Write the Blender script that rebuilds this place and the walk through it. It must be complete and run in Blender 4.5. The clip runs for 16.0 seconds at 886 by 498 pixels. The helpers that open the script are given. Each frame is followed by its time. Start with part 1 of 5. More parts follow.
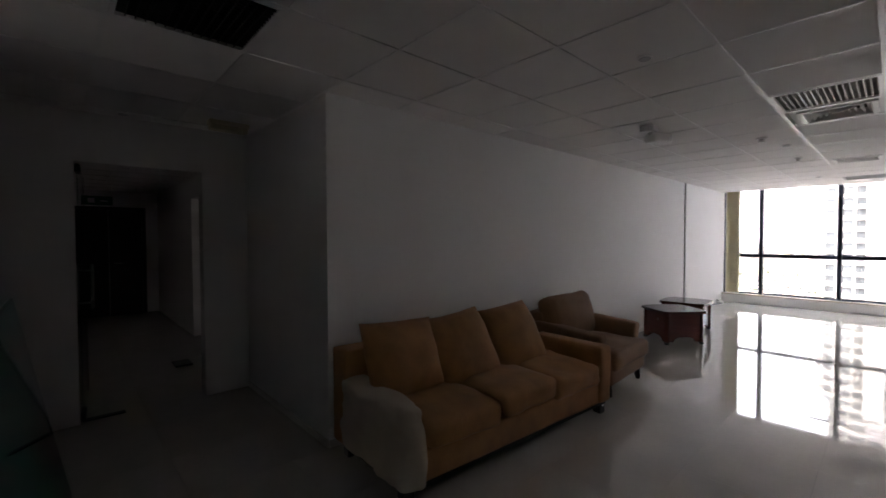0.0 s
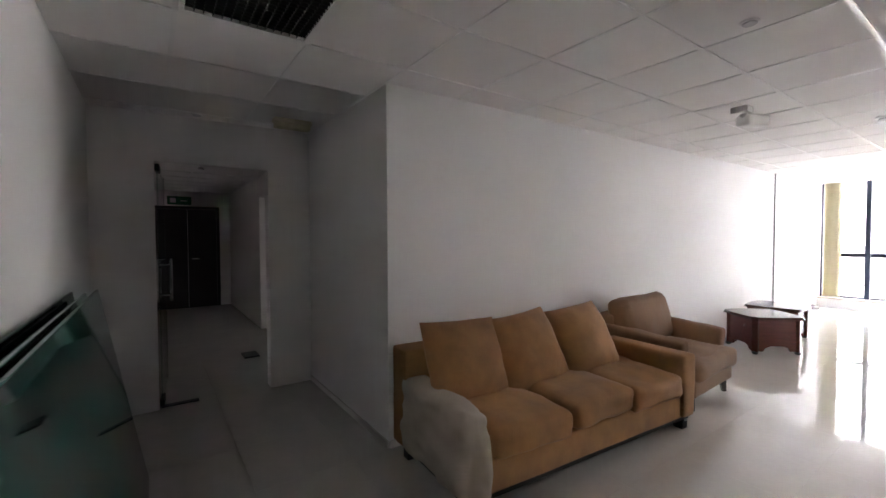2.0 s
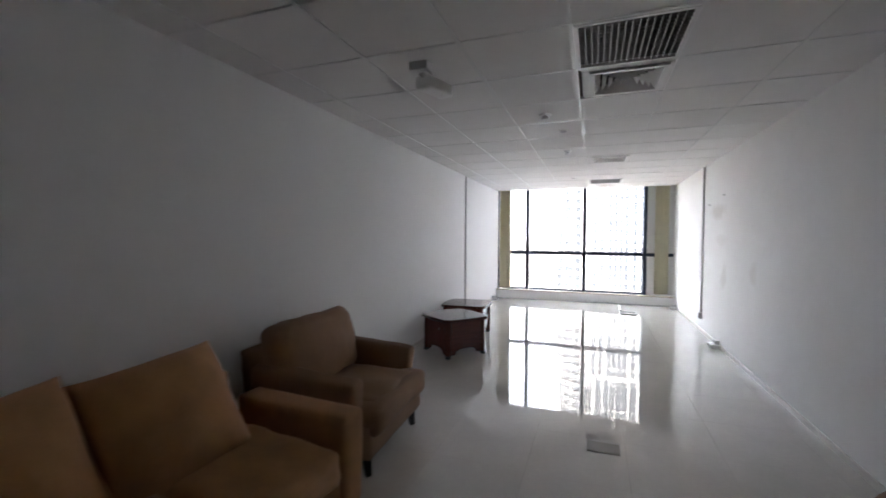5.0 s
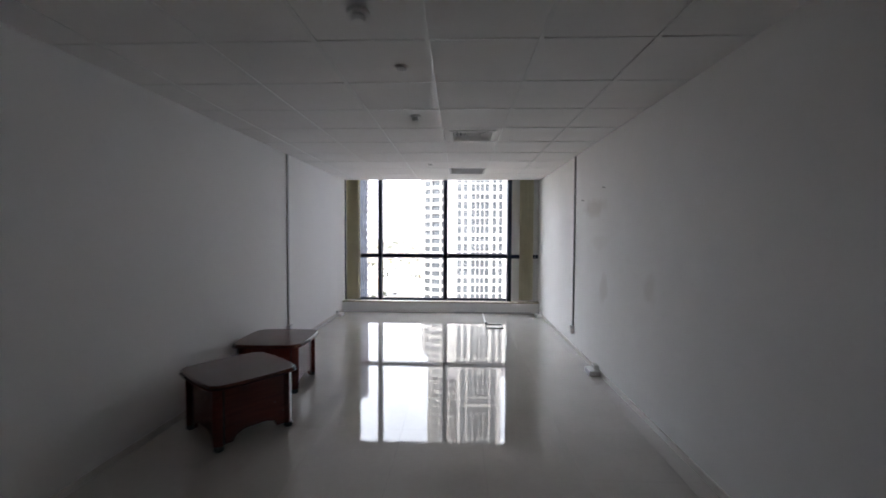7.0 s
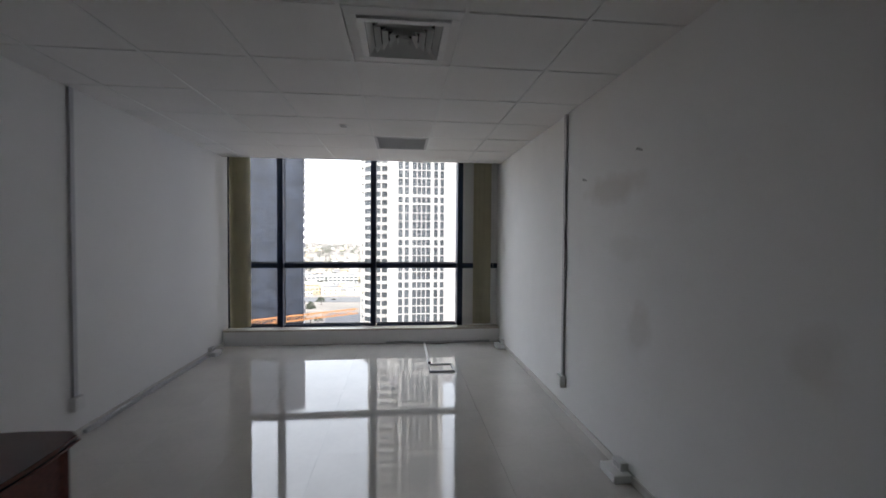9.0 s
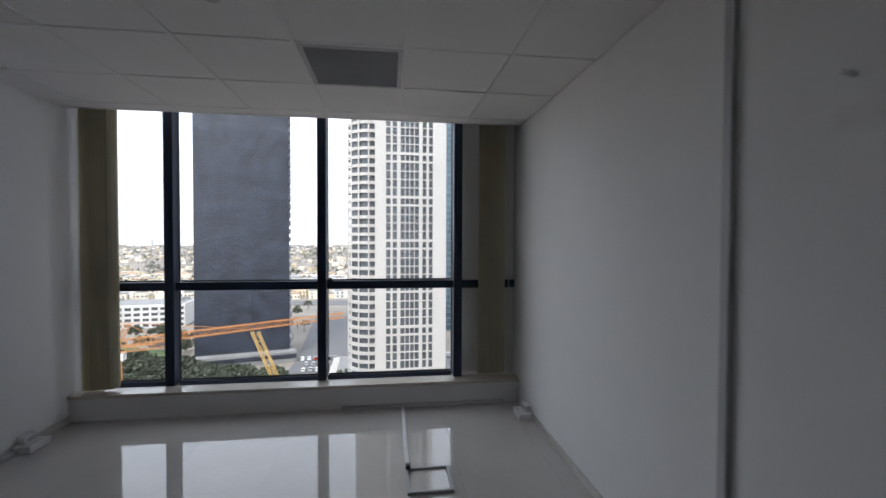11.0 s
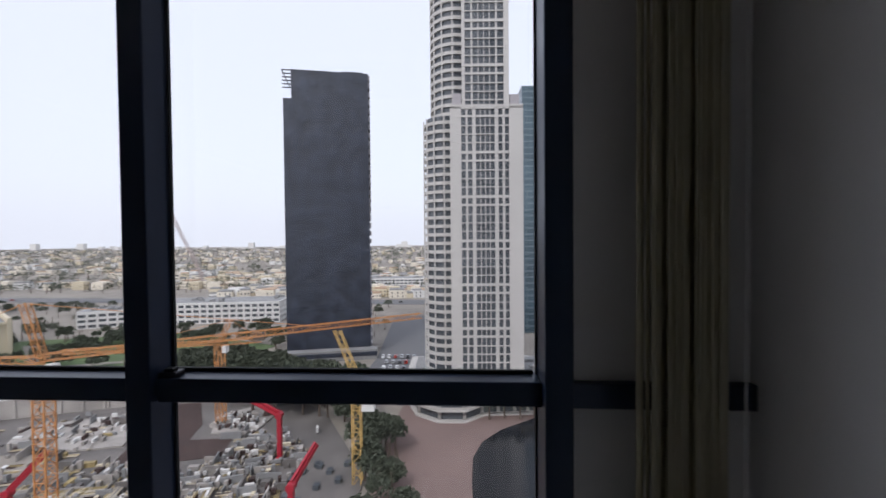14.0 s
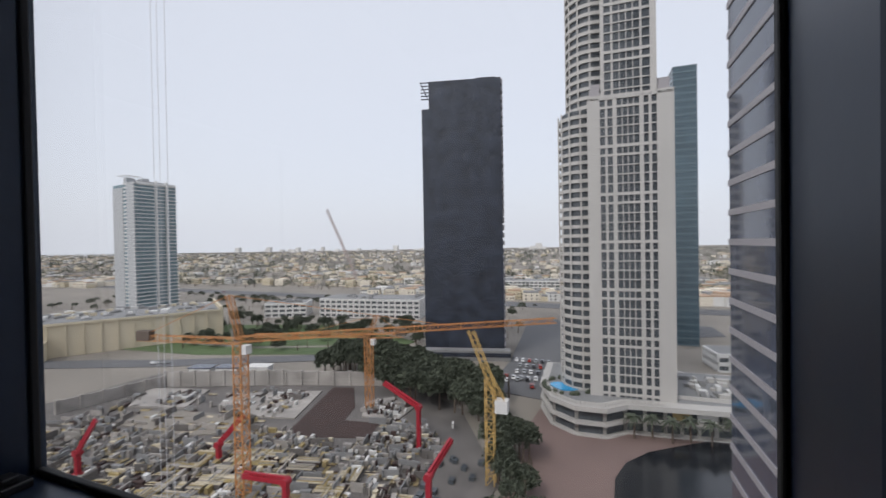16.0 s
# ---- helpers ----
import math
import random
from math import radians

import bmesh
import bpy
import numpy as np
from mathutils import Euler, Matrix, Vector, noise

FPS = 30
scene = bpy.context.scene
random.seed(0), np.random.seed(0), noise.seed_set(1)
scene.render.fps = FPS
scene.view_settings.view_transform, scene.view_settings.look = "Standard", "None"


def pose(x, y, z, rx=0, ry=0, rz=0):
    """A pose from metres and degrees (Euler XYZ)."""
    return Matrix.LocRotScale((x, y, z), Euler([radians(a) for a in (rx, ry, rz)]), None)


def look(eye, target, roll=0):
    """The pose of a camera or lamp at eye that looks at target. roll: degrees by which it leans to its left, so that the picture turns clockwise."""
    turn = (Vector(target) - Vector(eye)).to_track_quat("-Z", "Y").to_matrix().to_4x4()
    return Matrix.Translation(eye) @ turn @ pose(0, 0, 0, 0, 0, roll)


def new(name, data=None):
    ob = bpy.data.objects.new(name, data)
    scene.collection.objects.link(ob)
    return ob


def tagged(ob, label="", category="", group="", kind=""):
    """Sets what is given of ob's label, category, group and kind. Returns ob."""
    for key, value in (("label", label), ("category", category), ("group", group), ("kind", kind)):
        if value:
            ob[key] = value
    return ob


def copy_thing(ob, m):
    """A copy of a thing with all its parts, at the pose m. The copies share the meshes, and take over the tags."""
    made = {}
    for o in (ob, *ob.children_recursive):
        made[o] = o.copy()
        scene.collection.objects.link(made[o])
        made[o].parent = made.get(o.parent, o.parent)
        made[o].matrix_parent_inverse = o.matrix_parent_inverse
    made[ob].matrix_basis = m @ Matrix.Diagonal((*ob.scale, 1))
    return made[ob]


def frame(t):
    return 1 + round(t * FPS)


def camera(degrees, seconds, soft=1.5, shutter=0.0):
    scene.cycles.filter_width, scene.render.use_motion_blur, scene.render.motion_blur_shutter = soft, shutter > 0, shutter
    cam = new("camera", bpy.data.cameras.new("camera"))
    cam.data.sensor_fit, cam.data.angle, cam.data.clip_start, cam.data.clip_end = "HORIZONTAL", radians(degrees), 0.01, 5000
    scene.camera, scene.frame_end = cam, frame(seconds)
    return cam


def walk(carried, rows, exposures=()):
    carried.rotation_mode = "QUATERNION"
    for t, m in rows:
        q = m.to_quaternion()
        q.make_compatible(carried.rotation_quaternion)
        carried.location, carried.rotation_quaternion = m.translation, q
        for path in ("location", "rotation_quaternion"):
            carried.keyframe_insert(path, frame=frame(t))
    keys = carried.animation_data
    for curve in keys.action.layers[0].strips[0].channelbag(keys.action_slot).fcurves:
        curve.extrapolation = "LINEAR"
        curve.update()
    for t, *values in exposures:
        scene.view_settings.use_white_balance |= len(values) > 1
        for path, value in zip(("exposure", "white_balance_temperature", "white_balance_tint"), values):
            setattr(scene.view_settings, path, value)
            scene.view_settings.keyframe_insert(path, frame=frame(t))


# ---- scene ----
cam = camera(93.7, 16.0, shutter=0.5)
PATH = [
    (0, (2.704, -0.067, 1.492), (1.219, 1.297, 1.438), -0.2),
    (0.5, (2.667, -0.073, 1.492), (1.097, 1.193, 1.437), -0.3),
    (1, (2.641, -0.080, 1.485), (1.018, 1.118, 1.429), -0.2),
    (1.5, (2.607, -0.060, 1.487), (0.961, 1.104, 1.429), -0.1),
    (2, (2.548, -0.013, 1.473), (0.896, 1.146, 1.411), -0.2),
    (2.5, (2.464, 0.156, 1.478), (0.838, 1.349, 1.408), -0.1),
    (3, (2.402, 0.340, 1.487), (0.842, 1.617, 1.411), 0.1),
    (3.5, (2.301, 0.538, 1.473), (0.868, 1.957, 1.397), 0.1),
    (4, (2.258, 0.816, 1.451), (1.142, 2.497, 1.381), -0.0),
    (4.5, (2.229, 1.166, 1.449), (1.324, 2.968, 1.385), 0.2),
    (5, (2.185, 1.519, 1.444), (1.492, 3.413, 1.381), 0.3),
    (7.5, (2.265, 3.849, 1.503), (2.282, 5.866, 1.432), 0.4),
    (8, (2.302, 4.365, 1.482), (2.399, 6.380, 1.419), 0.6),
    (8.5, (2.294, 4.899, 1.480), (2.452, 6.910, 1.416), 0.6),
    (9, (2.341, 5.421, 1.463), (2.546, 7.428, 1.409), 0.4),
    (9.5, (2.403, 5.953, 1.459), (2.630, 7.958, 1.413), 0.4),
    (10, (2.450, 6.481, 1.460), (2.715, 8.481, 1.416), 0.2),
    (12.5, (2.757, 8.973, 1.509), (2.934, 10.982, 1.460), 0.2),
    (13, (2.831, 9.422, 1.512), (2.931, 11.436, 1.459), -0.3),
    (13.5, (2.897, 9.823, 1.509), (2.920, 11.840, 1.462), -0.3),
    (14, (2.934, 10.148, 1.511), (2.821, 12.162, 1.468), -0.5),
    (14.5, (2.948, 10.434, 1.519), (2.695, 12.436, 1.478), -0.8),
    (15, (2.968, 10.673, 1.522), (2.558, 12.648, 1.486), -0.8),
    (15.5, (2.961, 10.849, 1.520), (2.381, 12.781, 1.490), -0.8),
    (16, (3.002, 10.978, 1.518), (2.263, 12.855, 1.493), -1.0),
]
walk(cam, [(t, look(eye, target, roll)) for t, eye, target, roll in PATH],
     [(0, 3.70, 6850, 19), (0.5, 4.03, 6850, 19), (1, 4.68, 6850, 19), (1.5, 5.18, 6850, 19), (2, 5.73, 6850, 19), (2.5, 5.97, 6800, 19),
      (3, 6.03, 6700, 17), (3.5, 6.10, 6600, 16), (4, 5.53, 6500, 15), (4.5, 4.60, 6450, 15), (5, 4.08, 6400, 15), (5.4, 3.63, 6400, 15),
      (7.3, 2.78, 6400, 15), (8, 2.55, 6400, 14), (9, 2.01, 6400, 13), (10, 1.63, 6400, 13), (12.3, 0.86, 5980, 14), (13.5, 0.43, 6080, 17), (14.5, 0.33, 6250, 18), (15, 0.41, 6300, 18), (15.5, 0.18, 6350, 15), (16, 0.08, 6350, 15)])

# ---- sky and sun: pale hazy daylight ----
SUN_EL, SUN_AZ = 48, 200          # degrees; the sun stands behind the building
world = bpy.data.worlds.new("hazy_sky")
scene.world = world
world.use_nodes = True
wn, wl = world.node_tree.nodes, world.node_tree.links
sky = wn.new("ShaderNodeTexSky")
sky.sky_type, sky.sun_disc = "NISHITA", False
sky.sun_elevation, sky.sun_rotation = radians(SUN_EL), radians(SUN_AZ)
sky.air_density, sky.dust_density, sky.ozone_density = 1.0, 6.0, 1.0
haze = wn.new("ShaderNodeMix")
haze.data_type = "RGBA"
haze.inputs[0].default_value = 0.72
haze.inputs[7].default_value = (9.22, 9.18, 9.65, 1)
wl.new(sky.outputs[0], haze.inputs[6])
wl.new(haze.outputs[2], wn["Background"].inputs[0])
wn["Background"].inputs[1].default_value = 0.115
sun = new("sun", bpy.data.lights.new("sun", "SUN"))
sun.data.energy, sun.data.angle, sun.data.color = 1.1, radians(12), (1.0, 0.95, 0.88)
az, el = radians(SUN_AZ), radians(SUN_EL)
sun.matrix_world = look((math.sin(az) * math.cos(el) * 300, math.cos(az) * math.cos(el) * 300, math.sin(el) * 300), (0, 0, 0))


# ---- materials ----
def mat(name, color, rough=0.5, metal=0.0, vary=0.1, scale=4.0, fine=60.0, bump=0.05, spots=None, per_piece=0.0, coat=0.0, depth=0.01):
    """A surface with a broad and a fine variation of colour, gloss and relief."""
    m = bpy.data.materials.new(name)
    m.use_nodes = True
    n, l = m.node_tree.nodes, m.node_tree.links
    b = n["Principled BSDF"]
    co = n.new("ShaderNodeTexCoord")
    big, small = n.new("ShaderNodeTexNoise"), n.new("ShaderNodeTexNoise")
    for node, s, d in ((big, scale, 4), (small, fine, 3)):
        node.inputs["Scale"].default_value, node.inputs["Detail"].default_value = s, d
        l.new(co.outputs["Object"], node.inputs["Vector"])
    mid = n.new("ShaderNodeMath")
    mid.operation = "MULTIPLY_ADD"
    mid.inputs[1].default_value = 0.35
    l.new(small.outputs["Fac"], mid.inputs[0])
    l.new(big.outputs["Fac"], mid.inputs[2])
    ramp = n.new("ShaderNodeMapRange")
    ramp.inputs["From Min"].default_value, ramp.inputs["From Max"].default_value = 0.35, 1.0
    ramp.inputs["To Min"].default_value, ramp.inputs["To Max"].default_value = 1 - vary, 1 + vary
    l.new(mid.outputs[0], ramp.inputs["Value"])
    value = ramp.outputs[0]
    if per_piece:
        info = n.new("ShaderNodeObjectInfo")
        one = n.new("ShaderNodeMapRange")
        one.inputs["To Min"].default_value, one.inputs["To Max"].default_value = 1 - per_piece, 1 + per_piece
        l.new(info.outputs["Random"], one.inputs["Value"])
        times = n.new("ShaderNodeMath")
        times.operation = "MULTIPLY"
        l.new(value, times.inputs[0])
        l.new(one.outputs[0], times.inputs[1])
        value = times.outputs[0]
    tint = n.new("ShaderNodeVectorMath")
    tint.operation = "SCALE"
    tint.inputs[0].default_value = color
    l.new(value, tint.inputs["Scale"])
    out = tint.outputs[0]
    for k, (x, y, z, rx, ry, rz, c, amount) in enumerate(spots or ()):
        away = n.new("ShaderNodeVectorMath")
        away.operation = "SUBTRACT"
        away.inputs[1].default_value = (x, y, z)
        l.new(co.outputs["Object"], away.inputs[0])
        shrunk = n.new("ShaderNodeVectorMath")
        shrunk.operation = "DIVIDE"
        shrunk.inputs[1].default_value = (rx, ry, rz)
        l.new(away.outputs[0], shrunk.inputs[0])
        far = n.new("ShaderNodeVectorMath")
        far.operation = "LENGTH"
        l.new(shrunk.outputs[0], far.inputs[0])
        rag = n.new("ShaderNodeMath")
        rag.operation = "MULTIPLY_ADD"
        rag.inputs[1].default_value = 1.9
        l.new(big.outputs["Fac"], rag.inputs[0])
        l.new(far.outputs["Value"], rag.inputs[2])
        soft = n.new("ShaderNodeMapRange")
        soft.inputs["From Min"].default_value, soft.inputs["From Max"].default_value = 1.5, 2.1
        soft.inputs["To Min"].default_value, soft.inputs["To Max"].default_value = amount, 0
        l.new(rag.outputs[0], soft.inputs["Value"])
        over = n.new("ShaderNodeMix")
        over.data_type = "RGBA"
        l.new(soft.outputs[0], over.inputs[0])
        l.new(out, over.inputs[6])
        over.inputs[7].default_value = (*c, 1)
        out = over.outputs[2]
    l.new(out, b.inputs["Base Color"])
    gloss = n.new("ShaderNodeMapRange")
    gloss.inputs["To Min"].default_value, gloss.inputs["To Max"].default_value = max(0.0, rough * 0.8), min(1, rough * 1.25)
    l.new(big.outputs["Fac"], gloss.inputs["Value"])
    l.new(gloss.outputs[0], b.inputs["Roughness"])
    b.inputs["Metallic"].default_value = metal
    b.inputs["Coat Weight"].default_value = coat
    b.inputs["Coat Roughness"].default_value = 0.08
    if bump:
        bp = n.new("ShaderNodeBump")
        bp.inputs["Strength"].default_value, bp.inputs["Distance"].default_value = bump, depth
        l.new(mid.outputs[0], bp.inputs["Height"])
        l.new(bp.outputs[0], b.inputs["Normal"])
    return m


def wood(name, dark, light, rough=0.25):
    """Polished wood with grain drawn out along x."""
    m = mat(name, light, rough, coat=0.03)
    n, l = m.node_tree.nodes, m.node_tree.links
    co = [x for x in n if x.type == "TEX_COORD"][0]
    mp = n.new("ShaderNodeMapping")
    mp.inputs["Scale"].default_value = (2.5, 26, 26)
    ns = n.new("ShaderNodeTexNoise")
    ns.inputs["Scale"].default_value, ns.inputs["Detail"].default_value = 1.6, 6
    l.new(co.outputs["Object"], mp.inputs[0])
    l.new(mp.outputs[0], ns.inputs["Vector"])
    mix = n.new("ShaderNodeMix")
    mix.data_type = "RGBA"
    mix.inputs[6].default_value, mix.inputs[7].default_value = (*dark, 1), (*light, 1)
    l.new(ns.outputs["Fac"], mix.inputs[0])
    l.new(mix.outputs[2], n["Principled BSDF"].inputs["Base Color"])
    return m


def pane_glass(name, tint, shine=1.0):
    """Clear flat glass: it lets light through and mirrors by its angle."""
    m = bpy.data.materials.new(name)
    m.use_nodes = True
    n, l = m.node_tree.nodes, m.node_tree.links
    n.remove(n["Principled BSDF"])
    clear, gloss, fr, mix = (n.new("ShaderNodeBsdfTransparent"), n.new("ShaderNodeBsdfGlossy"), n.new("ShaderNodeLayerWeight"), n.new("ShaderNodeMixShader"))
    clear.inputs[0].default_value = (*tint, 1)
    gloss.inputs["Roughness"].default_value = 0.01
    gloss.inputs["Color"].default_value = (shine, shine, shine, 1)
    fr.inputs["Blend"].default_value = 0.5
    steep = n.new("ShaderNodeMath")
    steep.operation = "POWER"
    steep.inputs[1].default_value = 5.0
    l.new(fr.outputs["Facing"], steep.inputs[0])
    slight = n.new("ShaderNodeMath")
    slight.operation = "MULTIPLY_ADD"
    slight.inputs[1].default_value, slight.inputs[2].default_value = 0.8, 0.025
    l.new(steep.outputs[0], slight.inputs[0])
    l.new(slight.outputs[0], mix.inputs[0])
    l.new(clear.outputs[0], mix.inputs[1])
    l.new(gloss.outputs[0], mix.inputs[2])
    l.new(mix.outputs[0], n["Material Output"].inputs[0])
    return m


STAIN = (0.52, 0.47, 0.40)
PAINT = mat("white_wall_paint", (0.88, 0.878, 0.868), 0.7, vary=0.025, scale=1.3, fine=90, bump=0.06, depth=0.004)
PAINT_R = mat("white_wall_paint_stained", (0.88, 0.878, 0.868), 0.7, vary=0.025, scale=3.5, fine=90, bump=0.06, depth=0.004, spots=[
    (3.735, 8.05, 1.80, 0.2, 0.42, 0.10, STAIN, 0.34), (3.735, 7.72, 0.92, 0.2, 0.13, 0.16, STAIN, 0.25),
    (3.735, 6.68, 1.05, 0.2, 0.12, 0.15, STAIN, 0.2), (3.735, 7.9, 1.42, 0.2, 0.25, 0.08, STAIN, 0.14)])
CEIL = mat("ceiling_tile_board", (0.86, 0.85, 0.84), 0.9, vary=0.04, scale=2.2, fine=160, bump=0.25, depth=0.004)
TBAR = mat("white_grid_metal", (0.82, 0.82, 0.81), 0.35, vary=0.03)
TILE = mat("cream_polished_porcelain", (0.58, 0.555, 0.515), 0.04, vary=0.06, scale=3, fine=25, bump=0.004, per_piece=0.012)
for key, value in (("IOR", 1.62), ("Coat Weight", 0.25), ("Coat Roughness", 0.02)):
    TILE.node_tree.nodes["Principled BSDF"].inputs[key].default_value = value
SKIRT = mat("cream_skirting_tile", (0.62, 0.60, 0.56), 0.3, vary=0.05)
GROUT = mat("grey_grout", (0.33, 0.31, 0.28), 0.8)
MARBLE = mat("cream_marble", (0.62, 0.57, 0.48), 0.16, vary=0.1, scale=5, fine=40, bump=0.01)
FRAME = mat("dark_blue_aluminium", (0.016, 0.030, 0.062), 0.33, metal=0.15, vary=0.12, scale=9, bump=0.02)
GASKET = mat("black_rubber", (0.012, 0.012, 0.013), 0.6)
GLASS = pane_glass("window_glass", (0.93, 0.96, 0.96))
GREEN_GLASS = mat("green_sheet_glass", (0.022, 0.066, 0.056), 0.05, vary=0.12, scale=1.4, bump=0.0)
DOOR_GLASS = pane_glass("door_glass", (0.86, 0.92, 0.90))
GREEN_EDGE = mat("glass_edge_green", (0.10, 0.22, 0.19), 0.15)
BLIND = mat("cream_blind_fabric", (0.74, 0.705, 0.56), 0.85, vary=0.06, scale=6, fine=300, bump=0.2, depth=0.002)
PVC = mat("white_plastic", (0.84, 0.84, 0.83), 0.4, vary=0.04, scale=8, bump=0.02)
GREY_PVC = mat("grey_trunking", (0.55, 0.55, 0.56), 0.45, vary=0.06, scale=8, bump=0.02)
CHROME = mat("brushed_steel", (0.6, 0.6, 0.6), 0.25, metal=1.0, vary=0.05, scale=30)
ALU = mat("mirror_louvre", (0.15, 0.147, 0.142), 0.36, metal=0.95, vary=0.08, scale=12)
BLACK = mat("black_metal", (0.02, 0.02, 0.022), 0.4)
DARKIN = mat("dark_duct_inside", (0.04, 0.04, 0.04), 0.8)
def translucent(m, amount):
    """Lets part of the light through a thin cloth or shade."""
    n, l = m.node_tree.nodes, m.node_tree.links
    b = n["Principled BSDF"]
    t, mix = n.new("ShaderNodeBsdfTranslucent"), n.new("ShaderNodeMixShader")
    l.new(b.inputs["Base Color"].links[0].from_socket, t.inputs["Color"])
    mix.inputs[0].default_value = amount
    l.new(b.outputs[0], mix.inputs[1])
    l.new(t.outputs[0], mix.inputs[2])
    l.new(mix.outputs[0], n["Material Output"].inputs[0])
    return m


translucent(BLIND, 0.55)
OPAL = translucent(mat("opal_plastic", (0.92, 0.92, 0.91), 0.3, vary=0.02), 0.6)
BEIGE = mat("aged_beige_plastic", (0.55, 0.50, 0.34), 0.45)
SUEDE = mat("tan_suede", (0.43, 0.22, 0.096), 0.88, vary=0.3, scale=6, fine=220, bump=0.35, depth=0.006)
SUEDE2 = mat("brown_suede", (0.29, 0.165, 0.092), 0.88, vary=0.16, scale=6, fine=220, bump=0.35, depth=0.006)
for s_ in (SUEDE, SUEDE2):
    s_.node_tree.nodes["Principled BSDF"].inputs["Sheen Weight"].default_value = 0.12
    s_.node_tree.nodes["Principled BSDF"].inputs["Sheen Roughness"].default_value = 0.4
COVER = mat("pale_cotton_cover", (0.52, 0.445, 0.36), 0.9, vary=0.1, scale=7, fine=250, bump=0.4, depth=0.006)
LEG = mat("black_brown_leg", (0.018, 0.013, 0.011), 0.35)
MAHOGANY = wood("polished_mahogany", (0.05, 0.011, 0.008), (0.15, 0.034, 0.022))
MAHOGANY_TOP = wood("polished_mahogany_top", (0.045, 0.014, 0.009), (0.10, 0.03, 0.019), 0.2)
DARKDOOR = wood("black_brown_door", (0.008, 0.006, 0.005), (0.02, 0.014, 0.011), 0.4)


# ---- mesh building ----
class Shape:
    """Collects solids with their materials into one mesh."""

    def __init__(self):
        self.bm, self.mats = bmesh.new(), []

    def slot(self, material):
        if material not in self.mats:
            self.mats.append(material)
        return self.mats.index(material)

    def box(self, x0, x1, y0, y1, z0, z1, material, m=None):
        x0, x1, y0, y1, z0, z1 = min(x0, x1), max(x0, x1), min(y0, y1), max(y0, y1), min(z0, z1), max(z0, z1)
        pts = [Vector((x, y, z)) for z in (z0, z1) for x, y in ((x0, y0), (x1, y0), (x1, y1), (x0, y1))]
        v = [self.bm.verts.new(m @ p if m else p) for p in pts]
        i = self.slot(material)
        for q in ((3, 2, 1, 0), (4, 5, 6, 7), (0, 1, 5, 4), (1, 2, 6, 5), (2, 3, 7, 6), (3, 0, 4, 7)):
            self.bm.faces.new([v[k] for k in q]).material_index = i
        return self

    def cone(self, p, q, r0, r1, material, n=12):
        p, q = Vector(p), Vector(q)
        turn = (q - p).to_track_quat("Z", "Y").to_matrix()
        rings = [[self.bm.verts.new(c + turn @ Vector((r * math.cos(2 * math.pi * k / n), r * math.sin(2 * math.pi * k / n), 0))) for k in range(n)] for c, r in ((p, r0), (q, r1))]
        i = self.slot(material)
        faces = [rings[0][::-1], rings[1]] + [[rings[0][k], rings[0][(k + 1) % n], rings[1][(k + 1) % n], rings[1][k]] for k in range(n)]
        for f in faces:
            self.bm.faces.new(f).material_index = i
        return self

    def beam(self, p, q, w, material, h=None):
        """A square bar from p to q."""
        p, q = Vector(p), Vector(q)
        at = Matrix.Translation((p + q) / 2) @ (q - p).to_track_quat("Z", "Y").to_matrix().to_4x4()
        return self.box(-w / 2, w / 2, -(h or w) / 2, (h or w) / 2, -(q - p).length / 2, (q - p).length / 2, material, at)

    def prism(self, outline, z0, z1, material):
        """An upright solid over an outline given counter-clockwise."""
        lo = [self.bm.verts.new((x, y, z0)) for x, y in outline]
        hi = [self.bm.verts.new((x, y, z1)) for x, y in outline]
        i, n = self.slot(material), len(outline)
        faces = [self.bm.faces.new(hi), self.bm.faces.new(lo[::-1])]
        faces += [self.bm.faces.new((lo[k], lo[(k + 1) % n], hi[(k + 1) % n], hi[k])) for k in range(n)]
        for f in faces:
            f.material_index = i
        return self

    def pillow(self, sx, sy, sz, material, m, puff=0.25, edge=3.2, cuts=9, rough=0.006, seed=0):
        """A soft stuffed block: rounded edges, bulging faces, slightly uneven."""
        soft = bmesh.new()
        bmesh.ops.create_cube(soft, size=2)
        bmesh.ops.subdivide_edges(soft, edges=soft.edges[:], cuts=cuts, use_grid_fill=True)
        i = self.slot(material)
        half = Vector((sx, sy, sz)) / 2
        r = min(half) * min(0.95, 1.6 / edge)
        for v in soft.verts:
            c = v.co.copy()
            c = Vector([math.copysign(1 - (1 - abs(t)) ** 1.8, t) for t in c])
            q = Vector((c.x * half.x, c.y * half.y, c.z * half.z))
            inner = Vector([max(-h + r, min(h - r, t)) for t, h in zip(q, half)])
            p = inner + (q - inner).normalized() * r if (q - inner).length > 1e-9 else q
            p = Vector((p.x / half.x, p.y / half.y, p.z / half.z))
            flat = [1 - abs(t) ** 2 for t in c]
            bulge = Vector((flat[1] * flat[2], flat[0] * flat[2], flat[0] * flat[1])) * puff
            bulge = Vector([t if h == min(half) else t * 0.08 for t, h in zip(bulge, half)])
            p = Vector((p.x * (1 + bulge.x * 0.6) * sx / 2, p.y * (1 + bulge.y * 0.6) * sy / 2, p.z * (1 + bulge.z * 0.6) * sz / 2))
            p += noise.noise_vector(p * 5 + Vector((seed * 7.1, seed, 3))) * rough * 2 + noise.noise_vector(p * 16 + Vector((seed, 5, 1))) * rough
            v.co = m @ p
        for f in soft.faces:
            f.material_index, f.smooth = i, True
        held = bpy.data.meshes.new("soft")
        soft.to_mesh(held)
        soft.free()
        self.bm.from_mesh(held)
